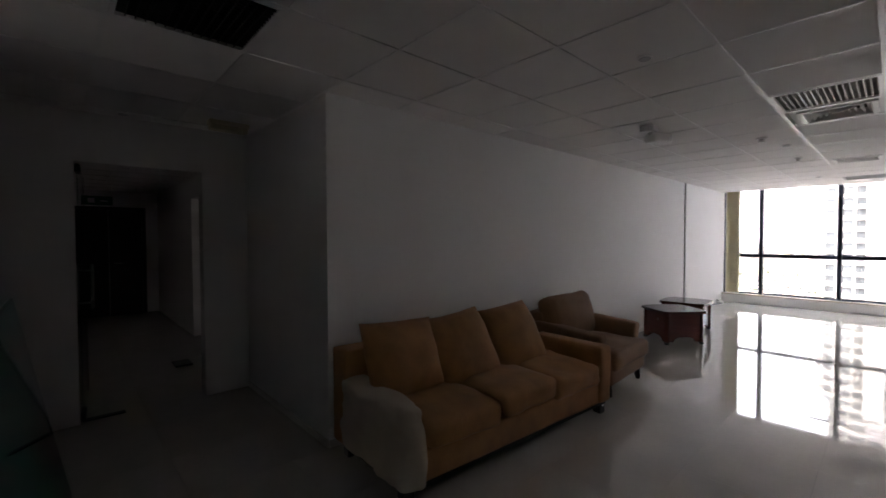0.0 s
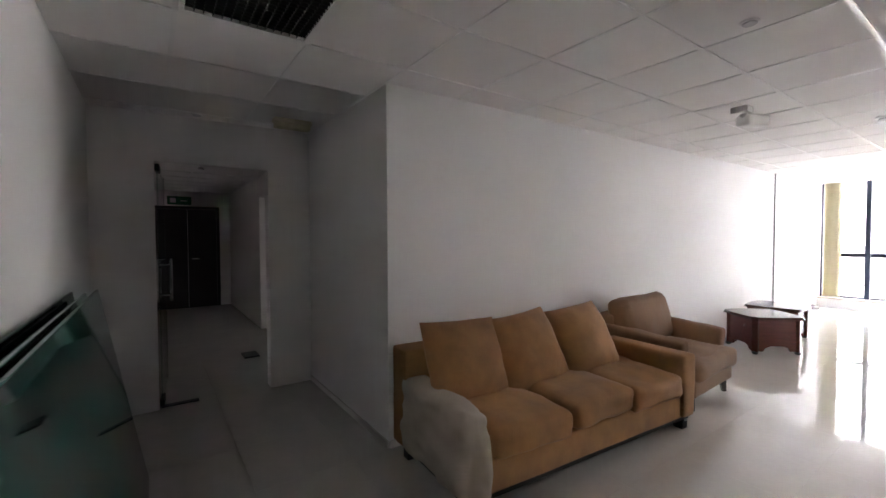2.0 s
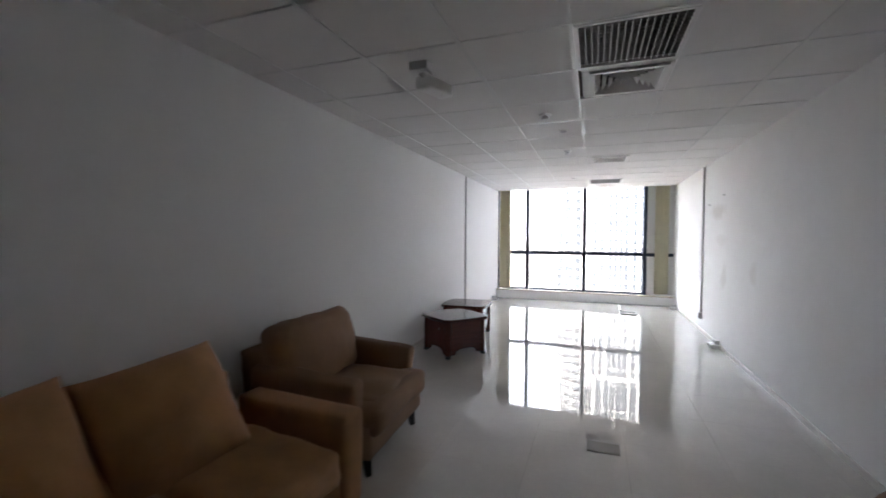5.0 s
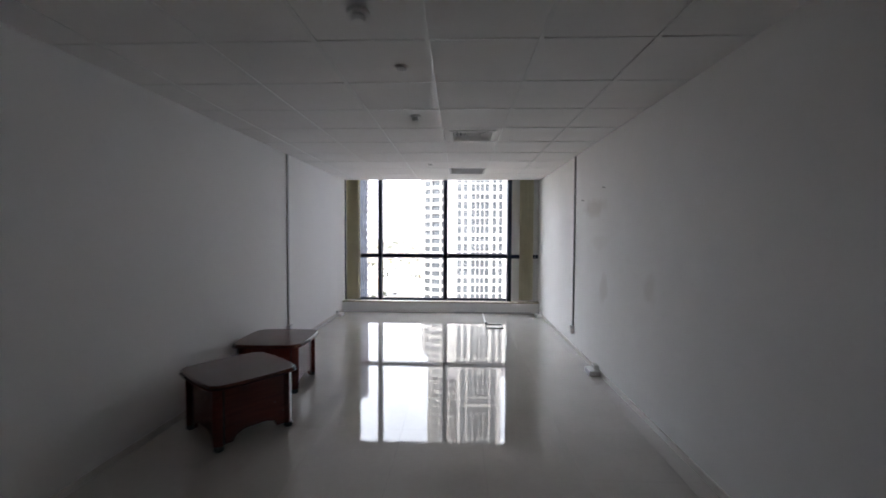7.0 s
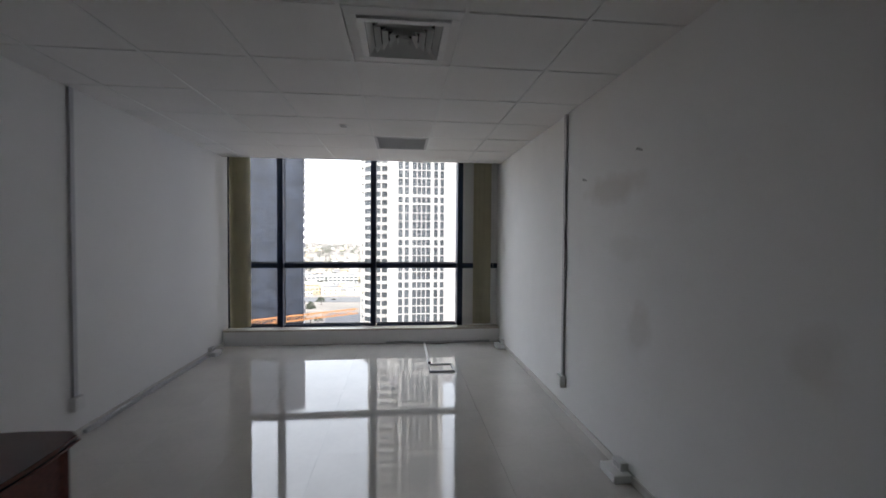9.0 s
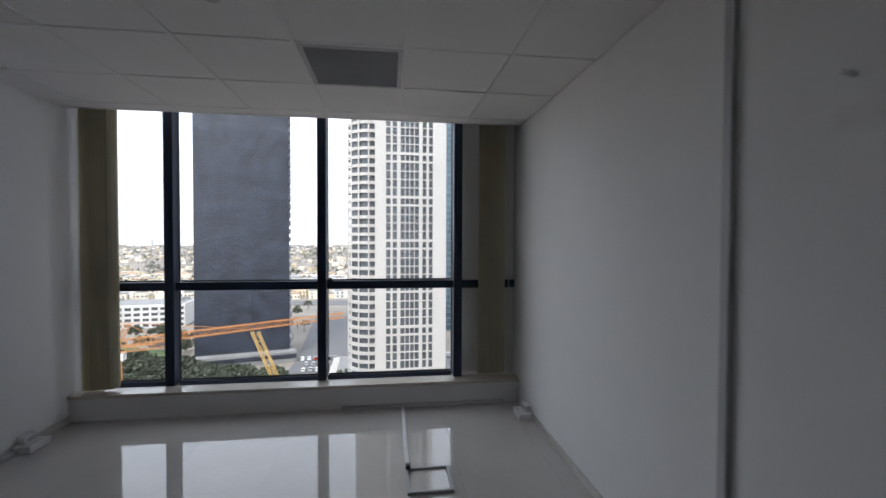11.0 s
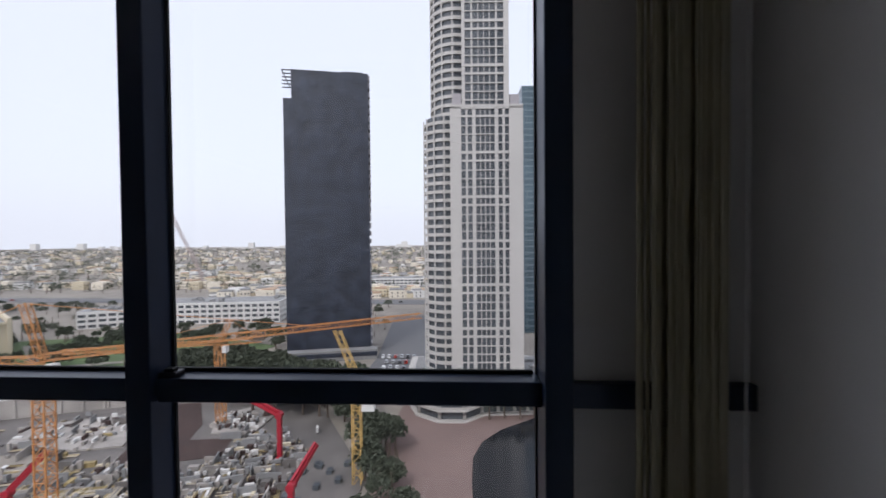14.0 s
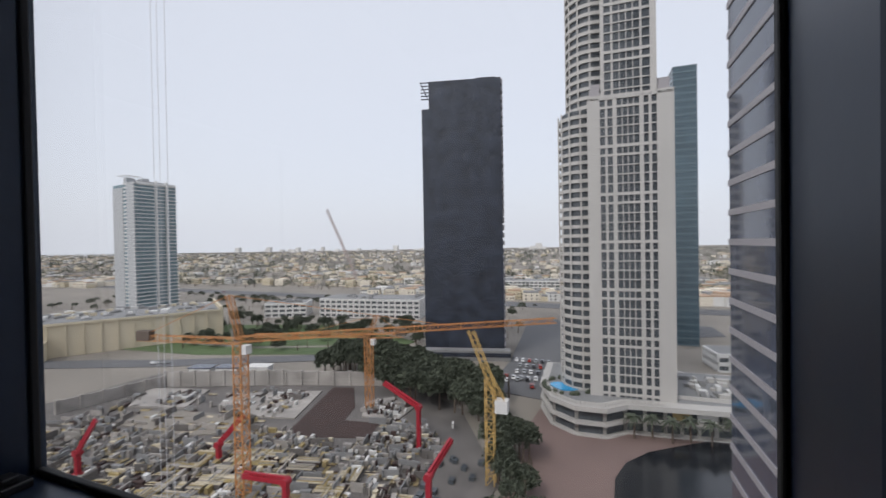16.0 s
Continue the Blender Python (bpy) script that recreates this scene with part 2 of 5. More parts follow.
        bpy.data.meshes.remove(held)
        return self

    def cushion(self, t, w, h, material, m, seed=0, n=22):
        """A scatter cushion: full in the middle, thin seams, drawn-in sides, pointed corners."""
        i = self.slot(material)
        sides = []
        for face in (1, -1):
            grid = []
            for a in range(n + 1):
                row = []
                for b in range(n + 1):
                    u, v = math.sin((2 * a / n - 1) * math.pi / 2), math.sin((2 * b / n - 1) * math.pi / 2)
                    fat = (max(0.0, (1 - abs(u) ** 2.6) * (1 - abs(v) ** 2.6))) ** 0.52
                    p = Vector((0.008 * face + face * t / 2 * fat, u * w / 2 * (1 - 0.045 * (1 - v * v)), v * h / 2 * (1 - 0.045 * (1 - u * u))))
                    q = Vector((0, p.y, p.z))
                    p += noise.noise_vector(q * 6 + Vector((seed * 3.7, seed, face))) * 0.011 * (0.3 + fat)
                    p.x += face * 0.007 * noise.noise(Vector((seed, p.y * 22 + p.z * 9, p.z * 7))) * fat
                    row.append(self.bm.verts.new(m @ p))
                grid.append(row)
            for a in range(n):
                for b in range(n):
                    quad = [grid[a][b], grid[a + 1][b], grid[a + 1][b + 1], grid[a][b + 1]]
                    f = self.bm.faces.new(quad if face > 0 else quad[::-1])
                    f.material_index, f.smooth = i, True
            sides.append(grid[0] + [r[n] for r in grid[1:]] + grid[n][n - 1::-1] + [r[0] for r in grid[n - 1:0:-1]])
        for k in range(len(sides[0])):
            j = (k + 1) % len(sides[0])
            self.bm.faces.new((sides[0][k], sides[1][k], sides[1][j], sides[0][j])).material_index = i
        return self

    def done(self, name, parent=None, bevel=0.0, smooth=False):
        if len(self.bm.faces) < 3000:
            bmesh.ops.recalc_face_normals(self.bm, faces=self.bm.faces)
        me = bpy.data.meshes.new(name)
        if smooth:
            for f in self.bm.faces:
                f.smooth = True
        self.bm.to_mesh(me)
        self.bm.free()
        for m in self.mats:
            me.materials.append(m)
        ob = new(name, me)
        if parent:
            ob.parent = parent
        if bevel:
            b = ob.modifiers.new("bevel", "BEVEL")
            b.width, b.segments, b.limit_method, b.angle_limit = bevel, 2, "ANGLE", radians(40)
        return ob


def thing(name, label, category, m=None, group=""):
    ob = new(name)
    ob.empty_display_size = 0.1
    if m:
        ob.matrix_basis = m
    return tagged(ob, label, category, group)


def solid(name, label, *boxes, bevel=0.0):
    s = Shape()
    for b in boxes:
        s.box(*b)
    return tagged(s.done(name, bevel=bevel), label, kind="structure")


# ---- the shell of the office ----
W, H = 3.735, 2.51                # width and ceiling height
CX, CY = -1.70, 1.31              # end wall of the entrance, corner of the long wall
YB, YS, YM, YG = -0.413, 11.178, 11.335, 11.42   # back wall, sill front, mullion front, glass
TOP = 2.78                        # head of the glazing, above the ceiling

solid("floor", "concrete slab under the polished floor tiles", (-8.2, W + 0.2, -1.6, 11.62, -0.2, -0.012, GROUT))
solid("wall_west", "long white painted wall", (-0.12, 0, CY, 11.62, -0.01, TOP, PAINT))
solid("wall_east", "white painted wall with faint brown stains", (W, W + 0.2, -1.6, 11.62, -0.01, TOP, PAINT_R))
solid("wall_return", "white painted wall beside the entrance", (CX, -0.12, CY, CY + 0.12, -0.01, TOP, PAINT))
solid("wall_entrance", "white painted wall round the doorway", (CX - 0.15, CX, YB - 0.15, 0.015, -0.01, TOP, PAINT), (CX - 0.15, CX, 0.915, CY + 0.12, -0.01, TOP, PAINT), (CX - 0.15, CX, 0.015, 0.915, 2.11, TOP, PAINT))
solid("wall_back", "white painted wall behind the glass sheets", (CX, W, YB - 0.15, YB, -0.01, TOP, PAINT))
# corridor behind the doorway and the neighbouring office that lights it
solid("wall_corridor_south", "plain corridor wall", (-7.75, CX - 0.15, -0.7, -0.55, -0.01, TOP, PAINT))
solid("wall_corridor_north", "plain corridor wall with an opening", (-7.75, -4.55, 1.40, 1.52, -0.01, TOP, PAINT), (-3.65, CX, 1.435, 1.52, -0.01, TOP, PAINT), (-4.55, -3.65, 1.40, 1.52, 2.10, TOP, PAINT))
solid("wall_corridor_end", "plain wall at the corridor's end", (-7.75, -7.6, -0.55, 1.40, -0.01, TOP, PAINT))
solid("wall_next_office", "plain wall of the neighbouring office", (-6.6, -6.45, 1.52, 11.5, -0.01, TOP, PAINT))
solid("ceiling_corridor", "white corridor ceiling of boards between metal strips", (-7.6, CX - 0.15, -0.55, 1.40, 2.424, 2.5, CEIL),
      *((-7.6 + 0.6 * k, -7.58 + 0.6 * k, -0.55, 1.40, 2.418, 2.43, TBAR) for k in range(1, 10)), *((-7.6, CX - 0.15, y, y + 0.02, 2.417, 2.43, TBAR) for y in (-0.12, 0.48, 1.08)))
solid("ceiling_next_office", "plain white ceiling", (-6.45, -0.12, 1.52, 11.5, 2.52, 2.6, CEIL))
solid("slab_above", "concrete slab above the ceiling", (-8.2, W + 0.2, -1.6, 11.62, TOP, TOP + 0.25, GROUT))

# suspended ceiling: boards in a white metal grid
GX, GY, DX, DY = 0.271, 0.701, 0.5935, 0.606
HOLES = {(3, 5), (3, 6), (3, 11), (3, 15), (0, -1)}


def suspended_ceiling():
    s = Shape()
    for i in range(-4, 6):
        for j in range(-2, 18):
            x0, x1 = max(GX + i * DX, CX if j < 1 else 0), min(GX + (i + 1) * DX, W)
            y0, y1 = max(GY + j * DY, YB), min(GY + (j + 1) * DY, YS - 0.03)
            if x1 - x0 < 0.03 or y1 - y0 < 0.03:
                continue
            if (i, j) in HOLES:
                continue
            tip = pose((x0 + x1) / 2, (y0 + y1) / 2, H + 0.006 + random.uniform(0, 0.002), random.uniform(-0.14, 0.14), random.uniform(-0.14, 0.14), 0)
            s.box(-(x1 - x0) / 2 + 0.004, (x1 - x0) / 2 - 0.004, -(y1 - y0) / 2 + 0.004, (y1 - y0) / 2 - 0.004, -0.006, 0.012, CEIL, tip)
    for i in range(-3, 6):
        x = GX + i * DX
        s.box(x - 0.011, x + 0.011, YB, (YS - 0.03) if x > 0 else CY, H - 0.004, H + 0.03, TBAR)
    for j in range(-1, 18):
        y = GY + j * DY
        for i in range(-4, 6):
            x0, x1 = max(GX + i * DX, CX if y < CY else 0), min(GX + (i + 1) * DX, W)
            if x1 - x0 > 0.03:
                s.box(x0 + 0.011, x1 - 0.011, y - 0.011, y + 0.011, H - 0.003, H + 0.02, TBAR)
    s.box(0, W, YS - 0.03, YS - 0.012, H - 0.004, TOP, PAINT)      # edge over the window recess
    return tagged(s.done("ceiling"), "white suspended ceiling of square boards in a metal grid", kind="structure")


suspended_ceiling()

# skirting
solid("baseboard", "low cream tile skirting", (W - 0.012, W, YB, YS, -0.005, 0.05, SKIRT), (0, 0.012, CY, YS, -0.005, 0.05, SKIRT), (CX, -0.0, CY - 0.012, CY, -0.005, 0.05, SKIRT), bevel=0.002)

# window: marble sill on a low upstand, frame, panes
solid("sill_wall", "low white upstand under the window", (0, W, YS, 11.335, -0.01, 0.185, PAINT))
solid("sill", "cream marble window sill", (0, W, YS - 0.015, YM, 0.187, 0.212, MARBLE), bevel=0.004)
MULL = (0.695, 1.96, 3.185)


def window():
    root = tagged(new("window_1"), "wide window with a dark blue aluminium frame", kind="structure")
    s = Shape()
    for x in MULL:
        s.box(x - 0.04, x + 0.037, YM - (0.055 if x > 3 else 0.02), YG + 0.016, 0.2125, TOP, FRAME)
    s.box(0, 0.03, YM, YG + 0.016, 0.19, TOP, FRAME)
    s.done("mullion", root, 0.004)
    s = Shape()
    edges = (0.03, *MULL)
    for k in range(3):
        a = edges[k] + (0.04 if k else 0)
        b = edges[k + 1] - 0.04
        s.box(a, b, YM + 0.004, YG + 0.014, 1.03, 1.102, FRAME)
        s.box(a, b, YM + 0.05, YG + 0.014, 0.19, 0.235, FRAME)
        s.box(a, b, YM + 0.03, YG + 0.014, TOP - 0.06, TOP, FRAME)
        for u in (a, b - 0.006):
            s.box(u, u + 0.006, YG - 0.01, YG + 0.0035, 0.235, TOP - 0.06, GASKET)
        for u in (1.102, 0.235):
            s.box(a + 0.012, b - 0.012, YG - 0.01, YG + 0.0035, u, u + 0.012, GASKET)
    s.box(MULL[2] + 0.04, W, YM - 0.004, YM + 0.03, 1.03, 1.102, FRAME)
    s.done("transom", root, 0.004)
    for k in range(3):
        a = edges[k] + (0.04 if k else 0)
        b = edges[k + 1] - 0.04
        for z0, z1 in ((0.235, 1.03), (1.102, TOP - 0.06)):
            p = Shape().box(a, b, YG + 0.005, YG + 0.013, z0, z1, GLASS).done("pane", root)
            p.visible_shadow = False
    s = Shape()
    s.box(2.0, 2.055, YG - 0.075, YG - 0.03, 1.102, 1.117, BLACK).box(2.015, 2.045, YG - 0.07, YG - 0.045, 1.117, 1.129, BLACK)
    s.done("latch", root, 0.003)
    return root


window()
solid("window_panel", "white panel closing the end of the window", (MULL[2] + 0.04, W, YM + 0.03, 11.62, 0.19, TOP, PAINT))


def next_window():
    """Window of the neighbouring office, of the same make."""
    root = tagged(new("window_2"), "dark framed window of the neighbouring office", kind="structure")
    s = Shape()
    for x in (-5.2, -4.0):
        s.box(x, x + 0.06, 11.42, 11.5, 0.2, TOP, FRAME)
    s.box(-5.14, -4.0, 11.42, 11.5, 1.0, 1.08, FRAME)
    s.done("frame", root)


next_window()
solid("wall_next_front", "plain outer wall of the neighbouring office", (-6.45, -5.2, 11.4, 11.55, -0.01, TOP, PAINT), (-3.94, -0.12, 11.4, 11.55, -0.01, TOP, PAINT), (-5.2, -3.94, 11.4, 11.55, -0.01, 0.2, PAINT))


def corridor_door():
    root = tagged(new("door_2"), "closed black-brown wooden double door of the corridor", kind="structure")
    for y0, y1 in ((0.08, 0.602), (0.608, 1.13)):
        Shape().box(-7.6, -7.56, y0, y1, 0.0, 2.05, DARKDOOR).box(-7.56, -7.552, y0 + 0.1, y1 - 0.1, 0.2, 0.95, DARKDOOR).box(-7.56, -7.552, y0 + 0.1, y1 - 0.1, 1.15, 1.9, DARKDOOR).done("leaf", root, 0.004)
    Shape().box(-7.6, -7.54, 0.02, 0.078, 0, 2.11, DARKDOOR).box(-7.6, -7.54, 1.132, 1.19, 0, 2.11, DARKDOOR).box(-7.6, -7.54, 0.078, 1.132, 2.052, 2.11, DARKDOOR).done("frame", root, 0.004)
    Shape().cone((-7.56, 0.68, 1.02), (-7.50, 0.68, 1.02), 0.012, 0.012, CHROME).box(-7.51, -7.495, 0.67, 0.80, 1.01, 1.03, CHROME).done("handle", root, 0.003)


corridor_door()


def glass_door():
    root = tagged(new("door_1", None), "open frameless glass door with a steel bar handle", kind="structure")
    root.matrix_basis = pose(CX - 0.06, 0.035, 0, 0, 0, 176)
    p = Shape().box(0.02, 0.86, -0.006, 0.006, 0.02, 2.08, DOOR_GLASS).done("pane", root, 0.001)
    p.visible_shadow = False
    Shape().box(0.0, 0.2, -0.016, 0.016, 0.006, 0.06, BLACK).box(0.0, 0.2, -0.016, 0.016, 2.04, 2.10, BLACK).box(0.855, 0.862, -0.007, 0.007, 0.02, 2.08, BLACK).done("fitting", root, 0.002)
    s = Shape()
    for side in (-1, 1):
        s.cone((0.78, side * 0.055, 0.82), (0.78, side * 0.055, 1.25), 0.014, 0.014, CHROME)
        for z in (0.88, 1.19):
            s.cone((0.78, 0, z), (0.78, side * 0.055, z), 0.008, 0.008, CHROME)
    s.done("handle", root, smooth=True)
    return root


glass_door()
tagged(Shape().box(CX - 0.1, CX - 0.04, 0.03, 0.31, -0.002, 0.01, BLACK).done("floor_spring", bevel=0.003), "black metal floor spring cover at the doorway", "floor spring")
tagged(Shape().box(-3.15, -2.9, 0.88, 1.05, -0.002, 0.02, BLACK).done("floor_plate", bevel=0.003), "small black metal plate on the corridor floor", "floor plate")


def exit_sign():
    """Unlit green escape sign over the corridor door, its pictogram as bars."""
    root = thing("exit_sign", "unlit dark green escape sign above the corridor door", "sign", pose(-7.6, 0.47, 2.14))
    Shape().box(0, 0.04, -0.21, 0.21, 0, 0.17, mat("dark_green_sign", (0.02, 0.11, 0.06), 0.35)).done("panel", root, 0.004)
    Shape().box(0.04, 0.043, -0.16, -0.06, 0.04, 0.13, GREY_PVC).done("pictogram", root)
    Shape().box(0.04, 0.043, 0.02, 0.14, 0.07, 0.09, GREY_PVC).done("arrow", root)


exit_sign()


# ---- ceiling fixtures ----
def louvre_light(x0, y0):
    """Recessed square light with a mirror louvre grid; lamps off."""
    root = thing("ceiling_light", "recessed square ceiling light with mirror louvres, switched off", "ceiling light", pose(x0, y0, H), "louvre lights")
    a, b = DX - 0.012, DY - 0.012
    s = Shape()
    for u0, u1, v0, v1 in ((0.012, a, 0.012, 0.034), (0.012, a, b - 0.022, b), (0.012, 0.034, 0.034, b - 0.022), (a - 0.022, a, 0.034, b - 0.022)):
        s.box(u0, u1, v0, v1, -0.006, 0.09, TBAR)
    s.box(0.012, a, 0.012, b, 0.09, 0.1, ALU)
    s.done("housing", root, 0.002)
    s = Shape()
    for k in range(1, 16):
        x = 0.034 + (a - 0.056) * k / 16
        s.box(x - 0.002, x + 0.002, 0.034, b - 0.022, -0.001, 0.042, ALU)
    for k in range(1, 14):
        y = 0.034 + (b - 0.056) * k / 14
        s.box(0.034, a - 0.022, y - 0.002, y + 0.002, 0.0, 0.042, ALU)
    s.done("louvre", root)
    s = Shape()
    for k in range(4):
        x = 0.034 + (a - 0.056) * (k + 0.5) / 4
        s.cone((x, 0.04, 0.066), (x, b - 0.03, 0.066), 0.013, 0.013, GREY_PVC, 10)
    s.done("tube", root, smooth=True)


def diffuser(cx, cy, half):
    """Square four-way air diffuser of nested sloping vanes."""
    root = thing("air_diffuser", "white square four-way air diffuser in the ceiling", "air vent", pose(cx, cy, H), "air diffusers")
    s = Shape()
    hx, hy = DX / 2 - 0.011, DY / 2 - 0.011
    f = half - 0.035
    for u0, u1, v0, v1 in ((-hx, hx, half, hy), (-hx, hx, -hy, -half), (-hx, -half, -half, half), (half, hx, -half, half)):
        s.box(u0, u1, v0, v1, 0.002, 0.014, CEIL)
    for u0, u1, v0, v1 in ((-half, half, f, half), (-half, half, -half, -f), (-half, -f, -f, f), (f, half, -f, f)):
        s.box(u0, u1, v0, v1, -0.012, 0.008, PVC)
    s.done("frame", root, 0.003)
    s = Shape()
    n = 5
    i = s.slot(PVC)
    for k in range(n):
        r1, r0 = f * (n - k) / n - 0.004, f * (n - k) / n - 0.034
        r0 = max(r0, 0.012)
        for q in range(4):
            c, d = [(1, 1), (-1, 1), (-1, -1), (1, -1)][q], [(1, 1), (-1, 1), (-1, -1), (1, -1)][(q + 1) % 4]
            for t in (0, 0.002):
                pts = [(c[0] * r1, c[1] * r1, -0.008 + t), (d[0] * r1, d[1] * r1, -0.008 + t), (d[0] * r0, d[1] * r0, 0.03 + t), (c[0] * r0, c[1] * r0, 0.03 + t)]
                s.bm.faces.new([s.bm.verts.new(p) for p in pts]).material_index = i
    s.done("vane", root)
    Shape().box(-hx, hx, -hy, hy, 0.07, 0.08, DARKIN).done("duct", root)


def return_grille(x0, y0):
    root = thing("return_grille", "dark rectangular return air grille in the ceiling", "air vent", pose(x0, y0, H))
    a, b = DX - 0.012, DY - 0.012
    s = Shape()
    for u0, u1, v0, v1 in ((0.012, a, 0.012, 0.04), (0.012, a, b - 0.028, b), (0.012, 0.04, 0.04, b - 0.028), (a - 0.028, a, 0.04, b - 0.028)):
        s.box(u0, u1, v0, v1, -0.006, 0.03, GREY_PVC)
    s.done("frame", root, 0.002)
    s = Shape()
    for k in range(26):
        y = 0.045 + (b - 0.08) * k / 26
        s.box(0.04, a - 0.028, -0.001, 0.001, -0.012, 0.012, GREY_PVC, pose(0, y + 0.01, 0.008, 40))
    s.done("blade", root)
    Shape().box(0.012, a, 0.012, b, 0.08, 0.09, DARKIN).done("duct", root)


louvre_light(GX + 3 * DX, GY + 5 * DY)
louvre_light(GX, GY - DY)
diffuser(GX + 3.5 * DX + 0.02, GY + 6.5 * DY, 0.235)
diffuser(GX + 3.5 * DX + 0.005, GY + 11.5 * DY, 0.228)
return_grille(GX + 3 * DX, GY + 15 * DY)


def bulkhead(x, y):
    root = thing("emergency_light", "white emergency light fixed under the ceiling", "emergency light", pose(x, y, H))
    Shape().box(-0.06, 0.06, -0.06, 0.06, -0.055, -0.004, PVC).cone((0.02, 0.03, -0.11), (0.01, 0.0, -0.05), 0.025, 0.03, PVC).done("base", root, 0.006)
    s = Shape()
    s.pillow(0.115, 0.30, 0.085, OPAL, pose(0.03, 0.14, -0.10, 4, 0, -10), 0.1, 3, 6, 0)
    s.done("diffuser", root)


def beige_bulkhead(x, y):
    root = thing("emergency_light", "aged beige emergency light under the entrance ceiling", "emergency light", pose(x, y, H))
    Shape().box(-0.05, 0.05, -0.16, 0.16, -0.04, -0.004, BEIGE).done("base", root, 0.006)
    Shape().pillow(0.09, 0.30, 0.05, BEIGE, pose(0, 0, -0.06), 0.1, 6, 4, 0).done("diffuser", root)


def smoke_detector(x, y, z=H, r=0.05):
    root = thing("smoke_detector", "small round white smoke detector on the ceiling", "smoke detector", pose(x, y, z), "smoke detectors")
    Shape().cone((0, 0, -0.018), (0, 0, -0.003), r, r * 1.05, PVC, 20).done("base", root, 0.003)
    Shape().cone((0, 0, -0.05), (0, 0, -0.03), r * 0.55, r * 0.7, PVC, 20).cone((0, 0, -0.03), (0, 0, -0.018), r * 0.5, r * 0.5, GREY_PVC, 16).done("sensor", root, 0.003)


def sprinkler(x, y):
    root = thing("sprinkler_cover", "flat round white sprinkler cover in the ceiling", "sprinkler", pose(x, y, H), "sprinkler covers")
    Shape().cone((0, 0, -0.012), (0, 0, -0.003), 0.04, 0.043, PVC, 20).cone((0, 0, -0.018), (0, 0, -0.012), 0.03, 0.034, GREY_PVC, 20).done("plate", root, 0.002)


bulkhead(1.16, 3.92)
beige_bulkhead(-1.26, 1.03)
smoke_detector(1.76, 5.25)
smoke_detector(1.845, 6.93, r=0.045)
sprinkler(1.73, 2.38)
sprinkler(1.87, 5.88)
sprinkler(1.807, 9.41)
sprinkler(-1.53, 0.32)
smoke_detector(-3.9, 0.55, 2.42, 0.06)


# ---- vertical blinds, drawn aside ----
def blinds(x0, x1, z0, label):
    root = thing("vertical_blind", label, "blind", pose(0, 11.265, 0), "vertical blinds")
    n = 13
    for k in range(n):
        x = x0 + (x1 - x0) * (k + 0.5) / n
        s = Shape()
        w = random.uniform(0.08, 0.1) / 2
        turn = pose(x, 0, 0, 0, 0, 58 + random.uniform(-12, 12))
        pts = [(-w, 0.006), (-w * 0.4, -0.002), (w * 0.4, -0.002), (w, 0.006), (w, 0.0075), (w * 0.4, -0.0005), (-w * 0.4, -0.0005), (-w, 0.0075)]
        flat = [turn @ Vector((u, v, 0)) for u, v in pts]
        s.prism([(p.x, p.y) for p in flat], z0 + random.uniform(0, 0.012), TOP - 0.16, BLIND)
        s.done("slat", root)
    s = Shape().box(min(x0, 0.02) if x0 < 1 else x0 - 0.02, x1 + 0.05, -0.025, 0.025, TOP - 0.16, TOP - 0.11, PVC)
    s.done("rail", root, 0.003)
    s = Shape()
    x = x0 - 0.03 if x0 < 1 else x1 + 0.04
    s.cone((x, 0.0, 0.7), (x, 0.0, TOP - 0.14), 0.003, 0.003, PVC, 6)
    s.done("cord", root)


blinds(0.085, 0.31, 0.222, "cream vertical blind drawn aside beside the wall")
blinds(3.385, 3.62, 0.24, "cream vertical blind gathered before the end panel")


# ---- trunking, sockets and floor box ----
def wall_trunk(x, y, side, label):
    root = thing("cable_trunking", label, "cable trunking", pose(x, y, 0))
    Shape().box(0, side * 0.022, -0.019, 0.019, 0.3, H - 0.002, GREY_PVC).done("duct", root, 0.003)
    Shape().box(0, side * 0.05, -0.045, 0.045, 0.205, 0.3, PVC).box(side * 0.05, side * 0.054, -0.03, 0.03, 0.225, 0.285, TBAR).done("socket", root, 0.004)


wall_trunk(0.0, 8.635, 1, "grey cable trunking with a white socket on the wall")
wall_trunk(W, 8.82, -1, "grey cable trunking with a white socket on the stained wall")


def floor_socket(x, y, side, label):
    root = thing("socket_box", label, "socket box", pose(x, y, 0), "socket boxes")
    Shape().box(0, side * 0.11, -0.09, 0.09, 0.0, 0.05, PVC).done("body", root, 0.006)
    Shape().box(0, side * 0.05, -0.05, 0.05, 0.05, 0.1, PVC).box(side * 0.05, side * 0.054, -0.035, 0.035, 0.06, 0.09, GREY_PVC).done("outlet", root, 0.004)


floor_socket(W - 0.012, 7.83, -1, "white plastic socket box on the floor by the wall")
floor_socket(W - 0.012, 10.86, -1, "white plastic socket box in the window corner")
floor_socket(W - 0.012, 3.95, -1, "white plastic socket box behind the armchair")
floor_socket(0.012, 10.75, 1, "white plastic socket box at the wall's foot")
tagged(Shape().box(0.012, 0.045, 8.7, 10.66, 0.0, 0.03, GREY_PVC).done("floor_trunking", bevel=0.004), "low grey cable trunking along the wall's foot", "cable trunking")
tagged(Shape().box(2.15, W - 0.14, YS - 0.03, YS - 0.001, 0.0, 0.028, GREY_PVC).done("floor_trunking", bevel=0.004), "low grey cable trunking under the window sill", "cable trunking")


